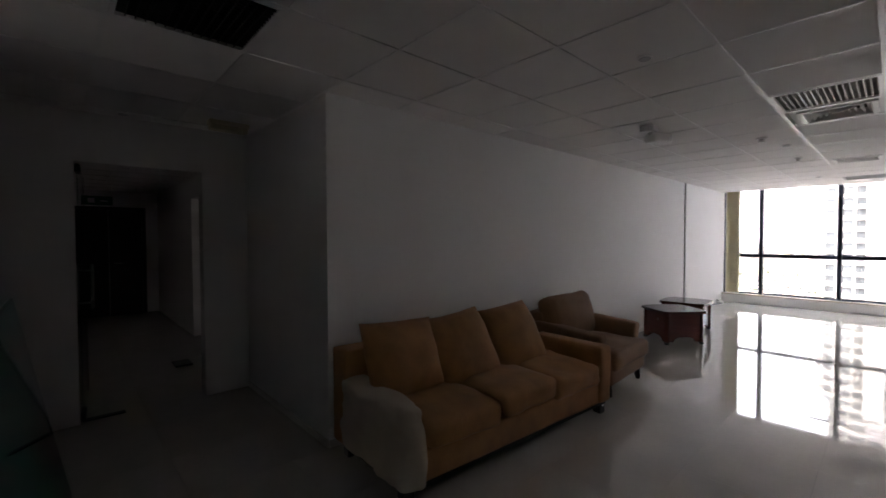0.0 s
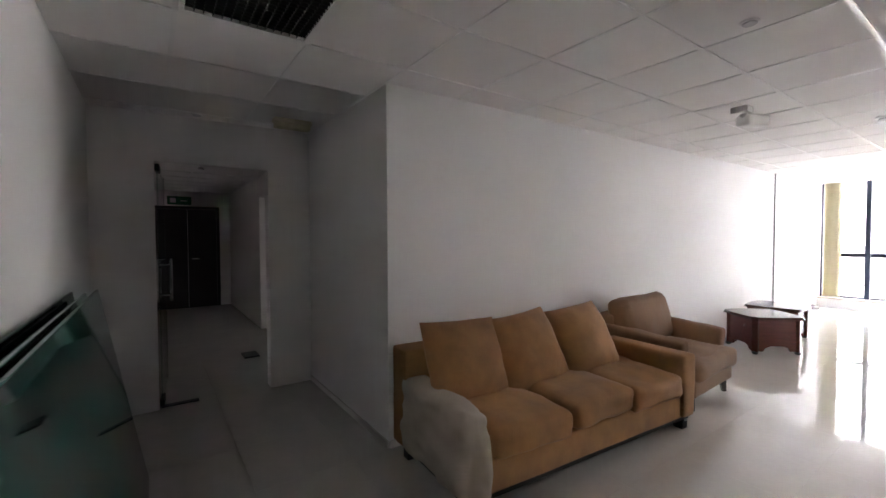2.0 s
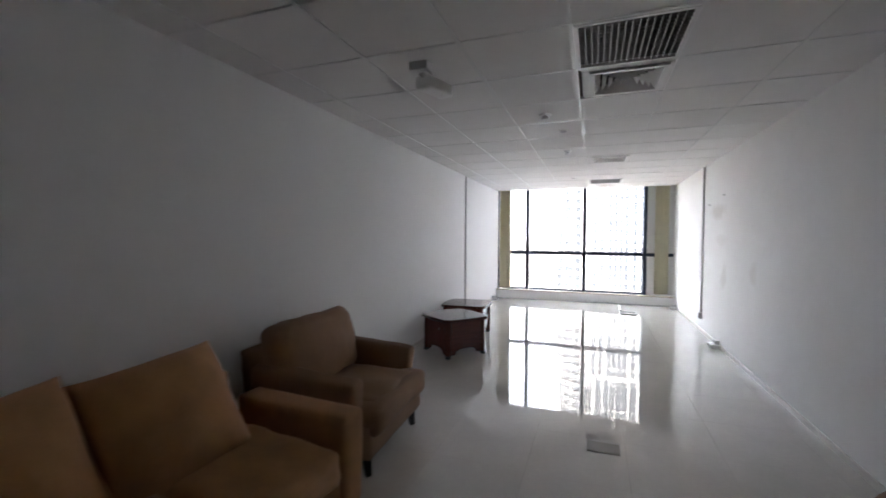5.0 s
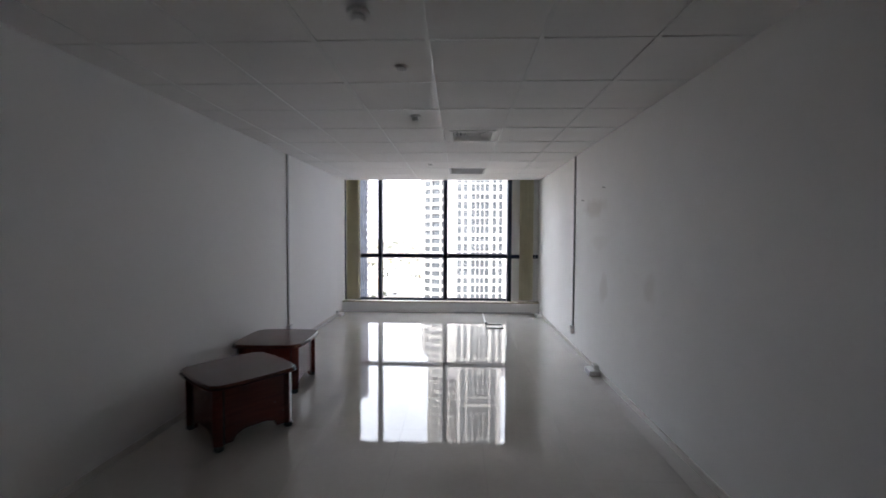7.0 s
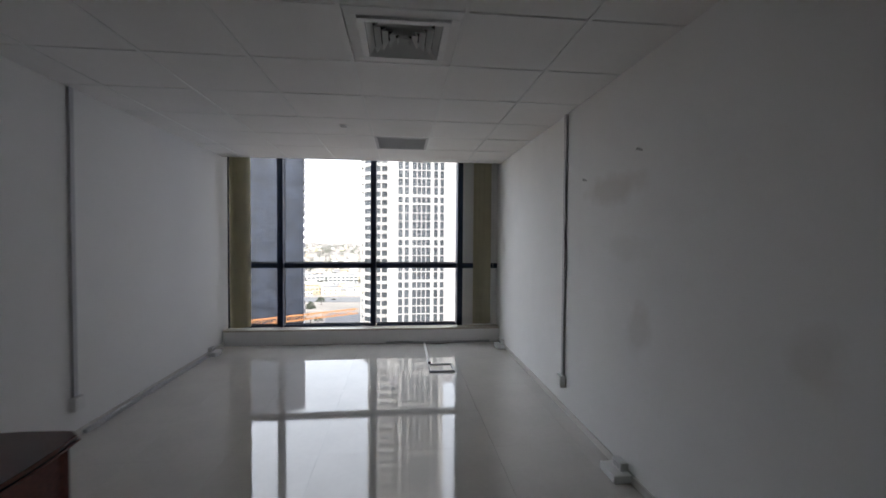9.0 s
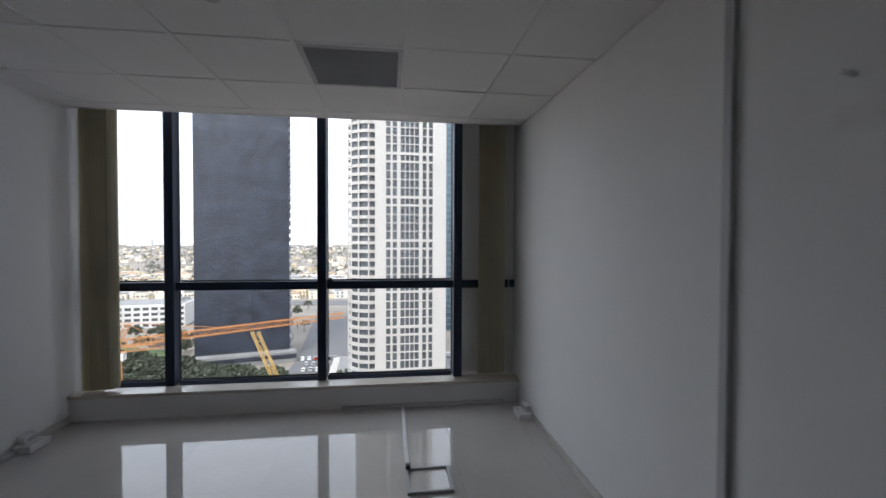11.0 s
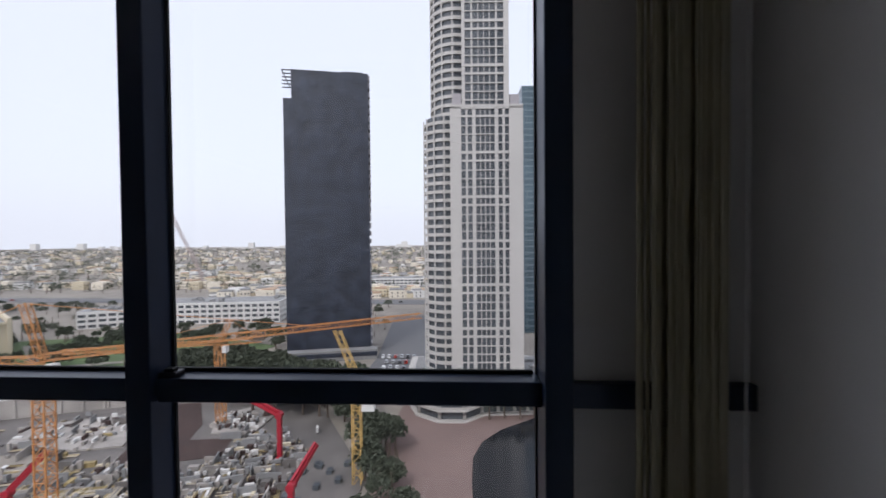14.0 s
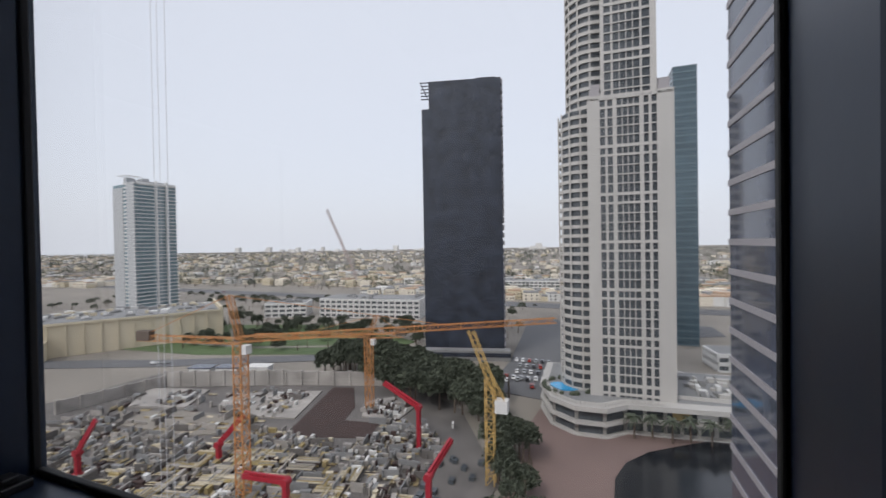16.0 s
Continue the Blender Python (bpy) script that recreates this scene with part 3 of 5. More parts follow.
def floor_box():
    root = thing("floor_box", "open square floor box with a steel rim and white cable cover", "floor box", pose(2.66, 9.88, 0))
    s = Shape()
    for b in ((0, 0.275, 0, 0.018), (0, 0.275, 0.252, 0.27), (0, 0.018, 0.018, 0.252), (0.257, 0.275, 0.018, 0.252)):
        s.box(*b, 0.0, 0.02, GREY_PVC)
    s.done("rim", root, 0.003)
    Shape().box(0.02, 0.255, 0.02, 0.25, 0.001, 0.006, TILE).done("lid", root)
    Shape().box(0.0, 0.03, 0.235, 0.268, 0.02, 0.05, BLACK).done("hinge", root, 0.004)
    Shape().box(0.0, 0.028, 0.275, 1.26, 0.0, 0.014, PVC).done("cable_cover", root, 0.004)


floor_box()
tagged(Shape().box(2.155, 2.365, 4.45, 4.60, -0.001, 0.004, mat("grey_floor_patch", (0.36, 0.34, 0.31), 0.12)).done("floor_outlet_lid", bevel=0.001), "flat grey floor outlet lid in the tiled floor", "floor outlet")
s = Shape()
s.box(2.84, 2.86, 2.60, 2.95, 0, 0.012, BLACK, None).box(2.86, 3.2, 2.93, 2.95, 0, 0.012, BLACK)
tagged(s.done("cable", bevel=0.004), "thin black cable lying on the floor", "cable")
for y, z in ((8.44, 1.90), (7.72, 1.98)):
    tagged(Shape().cone((W + 0.01, y, z), (W - 0.03, y, z + 0.01), 0.006, 0.009, CHROME, 8).done("wall_hook"), "small metal wall hook", "hook", "wall hooks")


# ---- green glass sheets leaning on the back wall ----
def glass_sheet(k):
    root = thing("glass_sheet", "large green-tinted glass sheet leaning against the wall", "glass sheet", None, "leaning glass sheets")
    ends = ((-0.52, 1.75, 1.19), (-0.46, 1.5, 1.13), (-0.56, 1.8, 1.17), (-0.48, 1.7, 1.15), (-0.58, 1.8, 1.18))[k]
    a = math.degrees(math.atan2(0.215, 1.17))
    root.matrix_basis = pose(0, -0.06 - 0.03 * k, 0.004, a, 0, 0)
    Shape().box(ends[0] + 0.004, ends[1], -0.006, 0.006, 0.004, ends[2] - 0.004, GREEN_GLASS).done("pane", root, 0.002)
    Shape().box(ends[0], ends[0] + 0.004, -0.006, 0.006, 0, ends[2], GREEN_EDGE).box(ends[0], ends[1], -0.006, 0.006, ends[2] - 0.004, ends[2], GREEN_EDGE).done("edge", root)


for k in range(5):
    glass_sheet(k)


# ---- sofa ----
def sofa():
    root = thing("sofa", "tan suede three-seat sofa, one arm in a pale cloth cover", "sofa", pose(0.08, 1.29, 0, 0, 0, -4))
    L, D = 2.15, 0.88                           # length along the wall, depth
    s = Shape()
    s.pillow(D - 0.06, L - 0.08, 0.19, SUEDE, pose(D / 2, L / 2 - 0.015, 0.205), 0.02, 9, 10, 0.002)
    s.done("base", root)
    s = Shape().pillow(0.2, L - 0.28, 0.64, SUEDE, pose(0.10, L / 2 - 0.13, 0.425), 0.03, 10, 10, 0.003)
    s.done("backrest", root)
    s = Shape()
    s.pillow(D - 0.16, 0.155, 0.47, SUEDE, pose(0.16 + (D - 0.16) / 2, L - 0.125, 0.35), 0.1, 4.5, 9, 0.003, 4)
    s.done("armrest", root)
    s = Shape()
    s.pillow(D - 0.13, 0.175, 0.46, COVER, pose(0.14 + (D - 0.13) / 2, 0.09, 0.335), 0.15, 3.0, 20, 0.012, 9)
    tagged(s.done("arm_cover", root), "pale cotton slip cover")
    for k in range(3):
        y = 0.19 + (L - 0.41) / 3 * (k + 0.5)
        lift = (0.0, 0.012, 0.0)[k]
        Shape().pillow(0.72, (L - 0.41) / 3 - 0.014, 0.165, SUEDE, pose(0.54, y, 0.382 + lift, 0, (1.5, -1, 2)[k], (-1, 1.5, 0)[k]), 0.42, 2.9, 14, 0.008, k).done("seat_cushion", root)
    for k, (w, tilt, roll, y, x) in enumerate(((0.57, -25, -2, 0.385, 0.325), (0.60, -28, 5, 0.90, 0.33), (0.585, -28, 4, 1.49, 0.325))):
        m = pose(x, y, 0.66, 0, tilt, 0) @ pose(0, 0, 0, roll, 0, 0)
        Shape().cushion(0.25, w, 0.55, SUEDE, m, 20 + k).done("back_cushion", root)
    s = Shape()
    s.box(0.08, D - 0.05, 0.05, L - 0.05, 0.075, 0.115, LEG)
    s.done("plinth", root, 0.004)
    for x in (0.1, D - 0.09):
        for y in (0.09, L - 0.09):
            Shape().box(x - 0.035, x + 0.035, y - 0.035, y + 0.035, 0.0, 0.074, LEG).done("leg", root, 0.004)
    Shape().box(D - 0.054, D - 0.051, L - 0.10, L - 0.07, 0.06, 0.1, PVC).done("tag", root)


sofa()


# ---- armchairs ----
def armchair(m, label):
    root = thing("armchair", label, "armchair", m, "armchairs")
    w, d = 0.98, 0.92
    Shape().pillow(d - 0.03, w - 0.12, 0.2, SUEDE2, pose(d / 2, 0, 0.225), 0.02, 10, 8, 0.003).done("base", root)
    Shape().pillow(0.22, w - 0.1, 0.6, SUEDE2, pose(0.12, 0, 0.42, 0, -6), 0.05, 6, 9, 0.004).done("backrest", root)
    Shape().pillow(0.23, w - 0.14, 0.48, SUEDE2, pose(0.25, -0.01, 0.63, 0, -14), 0.4, 2.6, 14, 0.009, 31).done("back_cushion", root)
    s = Shape()
    for k in range(12):
        u0, u1 = -0.36 + 0.06 * k, -0.30 + 0.06 * k
        p0, p1 = (Vector((0.165 + 0.03 * math.cos(u * 4), u, 0.866 - 0.35 * u * u)) for u in (u0, u1))
        s.cone(p0, p1, 0.006, 0.006, SUEDE2, 6)
    s.done("piping", root, smooth=True)
    for side in (-1, 1):
        s = Shape()
        s.pillow(d - 0.2, 0.145, 0.45, SUEDE2, pose(0.1 + (d - 0.2) / 2, side * (w / 2 - 0.08), 0.385, side * -5, 4, 0), 0.12, 3.6, 11, 0.004, 40 + side)
        s.done("armrest", root)
    s = Shape().pillow(0.66, w - 0.34, 0.18, SUEDE2, pose(0.58, 0, 0.355), 0.35, 3, 12, 0.007, 50)
    s.pillow(0.22, w - 0.14, 0.165, SUEDE2, pose(0.85, 0, 0.345), 0.3, 2.5, 9, 0.006, 51)
    s.done("seat_cushion", root)
    for x in (0.1, d - 0.08):
        for y in (-w / 2 + 0.13, w / 2 - 0.13):
            Shape().cone((x, y, 0.14), (x + (0.02 if x > 0.5 else -0.02), y, 0), 0.04, 0.024, LEG, 4).done("leg", root, 0.003)
    return root


armchair(pose(0.05, 3.985, 0, 0, 0, 3), "brown suede armchair with a loose seat cushion")
armchair(pose(3.235, 2.93, 0, 0, 0, -91), "brown suede armchair against the opposite wall")


# ---- low tables ----
def bowed(half, bow, corner, n=7):
    """A square with outward bowed sides and clipped corners."""
    pts = []
    for q in range(4):
        a = radians(90 * q)
        for k in range(n + 1):
            u = -1 + 2 * k / n
            x, y = half + bow * (1 - u * u), u * (half - corner)
            pts.append((x * math.cos(a) - y * math.sin(a), x * math.sin(a) + y * math.cos(a)))
    return pts


def low_table(m):
    root = thing("coffee_table", "low polished mahogany table with cut-out skirt panels", "coffee table", m, "low mahogany tables")
    s = Shape().prism(bowed(0.315, 0.02, 0.05), 0.443, 0.468, MAHOGANY_TOP)
    tagged(s.done("top", root, 0.007), "polished reddish top")
    Shape().prism(bowed(0.325, 0.02, 0.05), 0.434, 0.4425, MAHOGANY).prism(bowed(0.30, 0.018, 0.05), 0.423, 0.434, MAHOGANY).done("moulding", root, 0.004)
    for q in range(4):
        a = pose(0, 0, 0, 0, 0, 90 * q)
        s = Shape()
        lo = [(-0.24, 0.035), (-0.16, 0.035), (-0.14, 0.075), (-0.08, 0.10), (0.08, 0.10), (0.14, 0.075), (0.16, 0.035), (0.24, 0.035), (0.24, 0.423), (-0.24, 0.423)]
        i = s.slot(MAHOGANY)
        front = [s.bm.verts.new(a @ Vector((0.265, u, v))) for u, v in lo]
        back = [s.bm.verts.new(a @ Vector((0.243, u, v))) for u, v in lo]
        s.bm.faces.new(front).material_index = i
        s.bm.faces.new(back[::-1]).material_index = i
        for k in range(len(lo)):
            s.bm.faces.new((front[k], back[k], back[(k + 1) % len(lo)], front[(k + 1) % len(lo)])).material_index = i
        s.done("side_panel", root, 0.003)
        c = a @ Vector((0.255, 0.255, 0))
        s = Shape().box(-0.02, 0.02, -0.035, 0.035, 0.035, 0.423, MAHOGANY, Matrix.Translation((c.x, c.y, 0)) @ pose(0, 0, 0, 0, 0, 45 + 90 * q))
        s.done("corner_post", root, 0.005)
        tagged(Shape().cone((c.x, c.y, 0.035), (c.x, c.y, 0.012), 0.03, 0.035, LEG, 14).cone((c.x, c.y, 0.012), (c.x, c.y, 0), 0.035, 0.028, LEG, 14).done("foot", root, 0.002), "black round foot")


low_table(pose(0.545, 6.43, 0, 0, 0, 52))
low_table(pose(0.43, 7.37, 0, 0, 0, 2))


# ---- the city outside, sixteen storeys below ----
G = -57.0
indoors = set(scene.objects)
SAND = mat("pale_sandy_ground", (0.24, 0.215, 0.185), 0.95, vary=0.3, scale=0.02, fine=0.3, bump=0.1)
ASPHALT = mat("grey_asphalt", (0.13, 0.13, 0.135), 0.9, vary=0.15, scale=0.05, fine=2)
PAVING = mat("pinkish_paving", (0.20, 0.14, 0.125), 0.85, vary=0.15, scale=0.1, fine=3)
PALECONC = mat("pale_fresh_concrete", (0.34, 0.315, 0.29), 0.9, vary=0.45, scale=0.15, fine=2)
CONC = mat("site_concrete", (0.14, 0.128, 0.12), 0.9, vary=0.35, scale=0.12, fine=2)
MUD = mat("dark_brown_earth", (0.055, 0.034, 0.03), 0.95, vary=0.3, scale=0.2, fine=3)
LAWN = mat("park_lawn", (0.085, 0.125, 0.05), 0.95, vary=0.3, scale=0.05, fine=1.5)
LEAVES = mat("dusty_tree_leaves", (0.07, 0.082, 0.056), 0.9, vary=0.4, scale=0.3, fine=2)
BARK = mat("brown_bark", (0.12, 0.09, 0.07), 0.95)
WATER = mat("dark_lake_water", (0.018, 0.02, 0.024), 0.16, vary=0.1, scale=0.05, fine=0.6, bump=0.05, depth=0.05)
POOLW = mat("blue_pool_water", (0.03, 0.32, 0.62), 0.1, vary=0.1, scale=0.5)
BALCGLASS = mat("pale_teal_balcony_glass", (0.16, 0.235, 0.265), 0.15, vary=0.3, scale=0.2, fine=0.8)
FLANK = mat("grey_flank_render", (0.42, 0.43, 0.44), 0.8, vary=0.06, scale=0.05, fine=1)
STONE = mat("white_facade_panels", (0.47, 0.45, 0.425), 0.7, vary=0.05, scale=0.1, fine=2, bump=0.02)
BEIGEW = mat("cream_render", (0.58, 0.51, 0.38), 0.85, vary=0.1, scale=0.06, fine=1)
DGLASS = mat("dark_tower_glass", (0.085, 0.095, 0.105), 0.12, vary=0.35, scale=0.25, fine=0.9, bump=0.02)
TEAL = mat("teal_glass", (0.075, 0.115, 0.14), 0.1, vary=0.3, scale=0.12, fine=0.6, bump=0.02)
TEALBAND = mat("teal_spandrel", (0.12, 0.17, 0.195), 0.3)
BLUEGL = mat("blue_grey_glass", (0.06, 0.07, 0.10), 0.06, vary=0.35, scale=0.15, fine=0.5, bump=0.02)
BANDM = mat("mauve_grey_spandrel", (0.33, 0.31, 0.32), 0.5)
NAVY = mat("dark_navy_cladding", (0.028, 0.034, 0.050), 0.42, vary=0.7, scale=0.16, fine=0.6, bump=0.5, depth=0.9)
ROOFG = mat("grey_roof", (0.24, 0.24, 0.24), 0.9, vary=0.2, scale=0.1, fine=1)
ORANGE = mat("orange_crane_paint", (0.50, 0.22, 0.07), 0.5, vary=0.15, scale=0.4)
YELLOW = mat("yellow_crane_paint", (0.55, 0.36, 0.12), 0.5, vary=0.15, scale=0.4)
RED = mat("red_pump_paint", (0.36, 0.02, 0.035), 0.4)
PALE = mat("pale_villa_walls", (0.68, 0.62, 0.52), 0.9, vary=0.15, scale=0.02, fine=0.4)
WHITEB = mat("white_building_walls", (0.66, 0.65, 0.63), 0.8, vary=0.1, scale=0.05, fine=1)
TERRA = mat("tan_roof_tiles", (0.42, 0.30, 0.21), 0.9, vary=0.2, scale=0.03, fine=0.5)
PLYWOOD = mat("yellow_formwork", (0.36, 0.28, 0.13), 0.8, vary=0.3, scale=0.3)
CARGLASS = mat("car_glass", (0.02, 0.02, 0.025), 0.1)
RUBBER = mat("car_tyre", (0.015, 0.015, 0.015), 0.8)


def sheet(name, outline, z, material, label, thick=0.6):
    return tagged(Shape().prism(outline, z - thick, z, material).done(name), label, kind="structure")


sheet("ground", [(-4500, 13), (4500, 13), (4500, 4800), (-4500, 4800)], G, SAND, "sandy city ground reaching the horizon", 2)
sheet("road_highway", [(-2500, 560), (-820, 448), (-180, 396), (600, 350), (600, 378), (-180, 424), (-820, 478), (-2500, 600)], G + 0.3, ASPHALT, "broad grey highway")
sheet("road_site", [(-330, 112), (-196, 158), (-110, 196), (-60, 214), (-63, 222), (-115, 206), (-200, 170), (-330, 128)], G + 0.35, ASPHALT, "grey road along the park")
sheet("road_parking", [(-36, 172), (-8, 166), (-8, 260), (80, 300), (80, 330), (-40, 330), (-34, 215)], G + 0.3, ASPHALT, "grey road and parking bays")
sheet("pavement_promenade", [(-16, 80), (7.5, 80), (12, 125), (28, 140), (60, 156), (60, 175), (-12, 170), (-16, 140)], G + 0.4, PAVING, "pinkish paved promenade by the water")
sheet("lawn", [(-300, 175), (-200, 180), (-105, 208), (-95, 240), (-170, 275), (-300, 240)], G + 0.2, LAWN, "park lawn with winding paths", 0.5)
sheet("water", [(7, 70), (140, 70), (140, 170), (62, 160), (41.3, 152), (27.3, 142.6), (18, 136), (11.6, 128.3), (8.5, 119.7), (7.6, 108)], G + 0.55, WATER, "dark still lake", 0.2)
sheet("site_floor", [(-200, 60), (-25, 60), (-18, 110), (-40, 150), (-78, 178), (-186, 153)], G + 0.3, CONC, "bare concrete building site floor", 0.5)
sheet("site_earth", [(-86, 114), (-60, 120.5), (-62, 131), (-74.3, 129.7), (-76.8, 140.4), (-88, 158), (-96.5, 156)], G + 0.42, MUD, "patch of dark excavated earth", 0.1)
sheet("site_slab", [(-157, 115.6), (-135.5, 121.2), (-143, 138), (-169, 132.2)], G + 1.1, PALECONC, "pale raised concrete slab on the site", 0.9)
sheet("site_slab", [(-126, 127), (-103, 123), (-91, 125.5), (-98, 150.5), (-131, 138)], G + 0.8, PALECONC, "pale raised concrete slab on the site", 0.6)
sheet("site_bank", [(-145, 104), (-114, 105.5), (-101, 112), (-108, 120.4), (-131, 120), (-156.5, 111.5)], G + 0.7, SAND, "pale sandy bank across the site", 0.5)
sheet("site_slab", [(-70, 133.5), (-57, 135), (-56, 147), (-66, 154), (-75, 146)], G + 0.8, PALECONC, "pale concrete slab round the crane's foot", 0.6)
for pts in ([(-290, 196), (-180, 200), (-110, 224), (-112, 227), (-182, 203.5), (-290, 199)], [(-240, 240), (-200, 205), (-196, 206), (-235, 243)]):
    sheet("park_path", pts, G + 0.3, SAND, "pale winding park path", 0.1)


def facade_tower(name, label, x0, x1, y0, y1, z1, core, skin, floors, bays, part="spandrel", band=0.9, pier=0.5):
    """A tower: glass core with spandrels and piers standing proud."""
    root = thing(name, label, "building")
    Shape().box(x0, x1, y0, y1, G, z1 - 0.6, core).done("window", root)
    s = Shape()
    h = (z1 - G) / floors
    for k in range(floors):
        z = G + k * h
        s.box(x0 - 0.15, x1 + 0.15, y0 - 0.15, y1 + 0.15, z, z + band, skin)
    s.box(x0 - 0.2, x1 + 0.2, y0 - 0.2, y1 + 0.2, z1 - 0.8, z1, skin)
    s.done(part, root)
    if bays:
        s = Shape()
        for k in range(bays + 1):
            x = x0 + (x1 - x0) * k / bays
            s.box(x - pier / 2, x + pier / 2, y0 - 0.3, y0 + 0.1, G, z1 - 0.7, skin)
        n = max(2, round(bays * (y1 - y0) / (x1 - x0)))
        for k in range(n + 1):
            y = y0 + (y1 - y0) * k / n
            for x in (x0, x1):
                s.box(x - 0.3, x + 0.3, y - pier / 2, y + pier / 2, G, z1 - 0.7, skin)
        s.done("pier", root)
    return root


def white_tower():
    root = thing("residential_tower", "white high-rise tower with gridded windows and a stepped top", "building")
    X0, X1, Y0, Y1, Z1, ZT = 3.1, 27.7, 151.0, 176.0, 46.5, 118.0
    Shape().box(X0 + 0.5, X1 - 0.5, Y0 + 0.6, Y1, G, Z1 - 1, DGLASS).box(8.0, 22.4, Y0 + 1.6, Y1 - 2, Z1 - 1, ZT, DGLASS).done("window", root)
    s = Shape()
    # piers of the lower block between two pairs of windows and the wide middle bay
    for a, b in ((3.1, 6.9), (8.4, 9.1), (10.6, 11.8), (18.2, 19.4), (20.8, 21.6), (23.0, 27.7)):
        s.box(a, b, Y0, Y0 + 0.9, G, Z1, STONE)
    for k in range(1, 4):
        x = 11.8 + 6.4 * k / 4
        s.box(x - 0.13, x + 0.13, Y0 + 0.25, Y0 + 0.9, G, Z1, STONE)
    for x in (X0, X1 - 0.9):
        for y in (Y0 + 0.95, Y0 + 5, Y0 + 10, Y0 + 15, Y0 + 20, Y1 - 1):
            s.box(x + 0.02, x + 0.88, y, y + 1.2, G, Z1 - 0.05, STONE)
    for a, b in ((7.2, 8.3), (10.3, 10.9), (18.6, 19.2), (21.4, 23.2)):
        s.box(a, b, Y0 + 1, Y0 + 1.9, Z1, ZT, STONE)
    for k in range(1, 4):
        x = 10.9 + 7.7 * k / 4
        s.box(x - 0.13, x + 0.13, Y0 + 1.2, Y0 + 1.9, Z1, ZT, STONE)
    s.done("pier", root)
    s = Shape()
    z, k = Z1, 0
    steps = []
    while z > G + 4:
        steps += [(z - 0.9, z), (z - 3.6, z - 2.9)]
        top = z - 3.6
        for f in range(1, 4):
            steps.append((top - f * 2.85 - 0.16, top - f * 2.85 + 0.16))
        z -= 14.95
    for a, b in steps:
        s.box(X0 + 0.2, X1 - 0.2, Y0 + 0.12, Y0 + 0.9, a, b, STONE)
        s.box(X0 + 0.1, X0 + 0.7, Y0 + 0.9, Y1, a, b, STONE)
        s.box(X1 - 0.7, X1 - 0.1, Y0 + 0.9, Y1, a, b, STONE)
    z = Z1 + 14.95 - 0.3
    while z < ZT + 14:
        for a, b in [(z - 0.9, z), (z - 3.6, z - 2.9)] + [(z - 3.6 - f * 2.85 - 0.16, z - 3.6 - f * 2.85 + 0.16) for f in range(1, 4)]:
            s.box(7.3, 23.1, Y0 + 1.1, Y0 + 1.9, a, min(b, ZT), STONE)
        z += 14.95
    s.box(X0, X1, Y0, Y1, Z1 - 0.8, Z1 + 0.6, STONE).box(7.2, 23.2, Y0 + 1, Y1 - 1, ZT, ZT + 1, STONE)
    s.box(4.0, 7.0, Y0 + 2, Y0 + 9, Z1 + 0.6, Z1 + 5, BANDM).box(23.4, 26.8, Y0 + 2, Y0 + 9, Z1 + 0.6, Z1 + 4.5, BANDM)
    s.done("spandrel", root)
    # rounded wing with balconies
    s = Shape()
    cx, cy, r = 1.9, 162.5, 8.3
    s.cone((cx, cy, G), (cx, cy, Z1 - 2), r - 0.7, r - 0.7, DGLASS, 28).cone((cx + 3.2, cy + 1, G), (cx + 3.2, cy + 1, ZT), r, r, DGLASS, 28)
    s.done("wing_window", root)
    s = Shape()
    z = G + 9
    while z < ZT:
        tall = 1.1
        if z < Z1 - 3:
            s.cone((cx, cy, z), (cx, cy, z + tall), r, r, STONE, 28)
        else:
            s.cone((cx + 3.2, cy + 1, z), (cx + 3.2, cy + 1, z + tall), r + 0.7, r + 0.7, STONE, 28)
        z += 2.99
    for k in range(28):
        a = 2 * math.pi * (k + 0.5) / 28
        if math.sin(a) < 0.3 and k % 2 == 0:
            s.box(cx + r * math.cos(a) - 0.25, cx + r * math.cos(a) + 0.25, cy + r * math.sin(a) - 0.25, cy + r * math.sin(a) + 0.25, G, Z1 - 2, STONE)
            s.box(cx + 3.2 + (r + 0.5) * math.cos(a) - 0.25, cx + 3.2 + (r + 0.5) * math.cos(a) + 0.25, cy + 1 + (r + 0.5) * math.sin(a) - 0.25, cy + 1 + (r + 0.5) * math.sin(a) + 0.25, Z1 - 3, ZT, STONE)
    s.done("balcony", root)


white_tower()


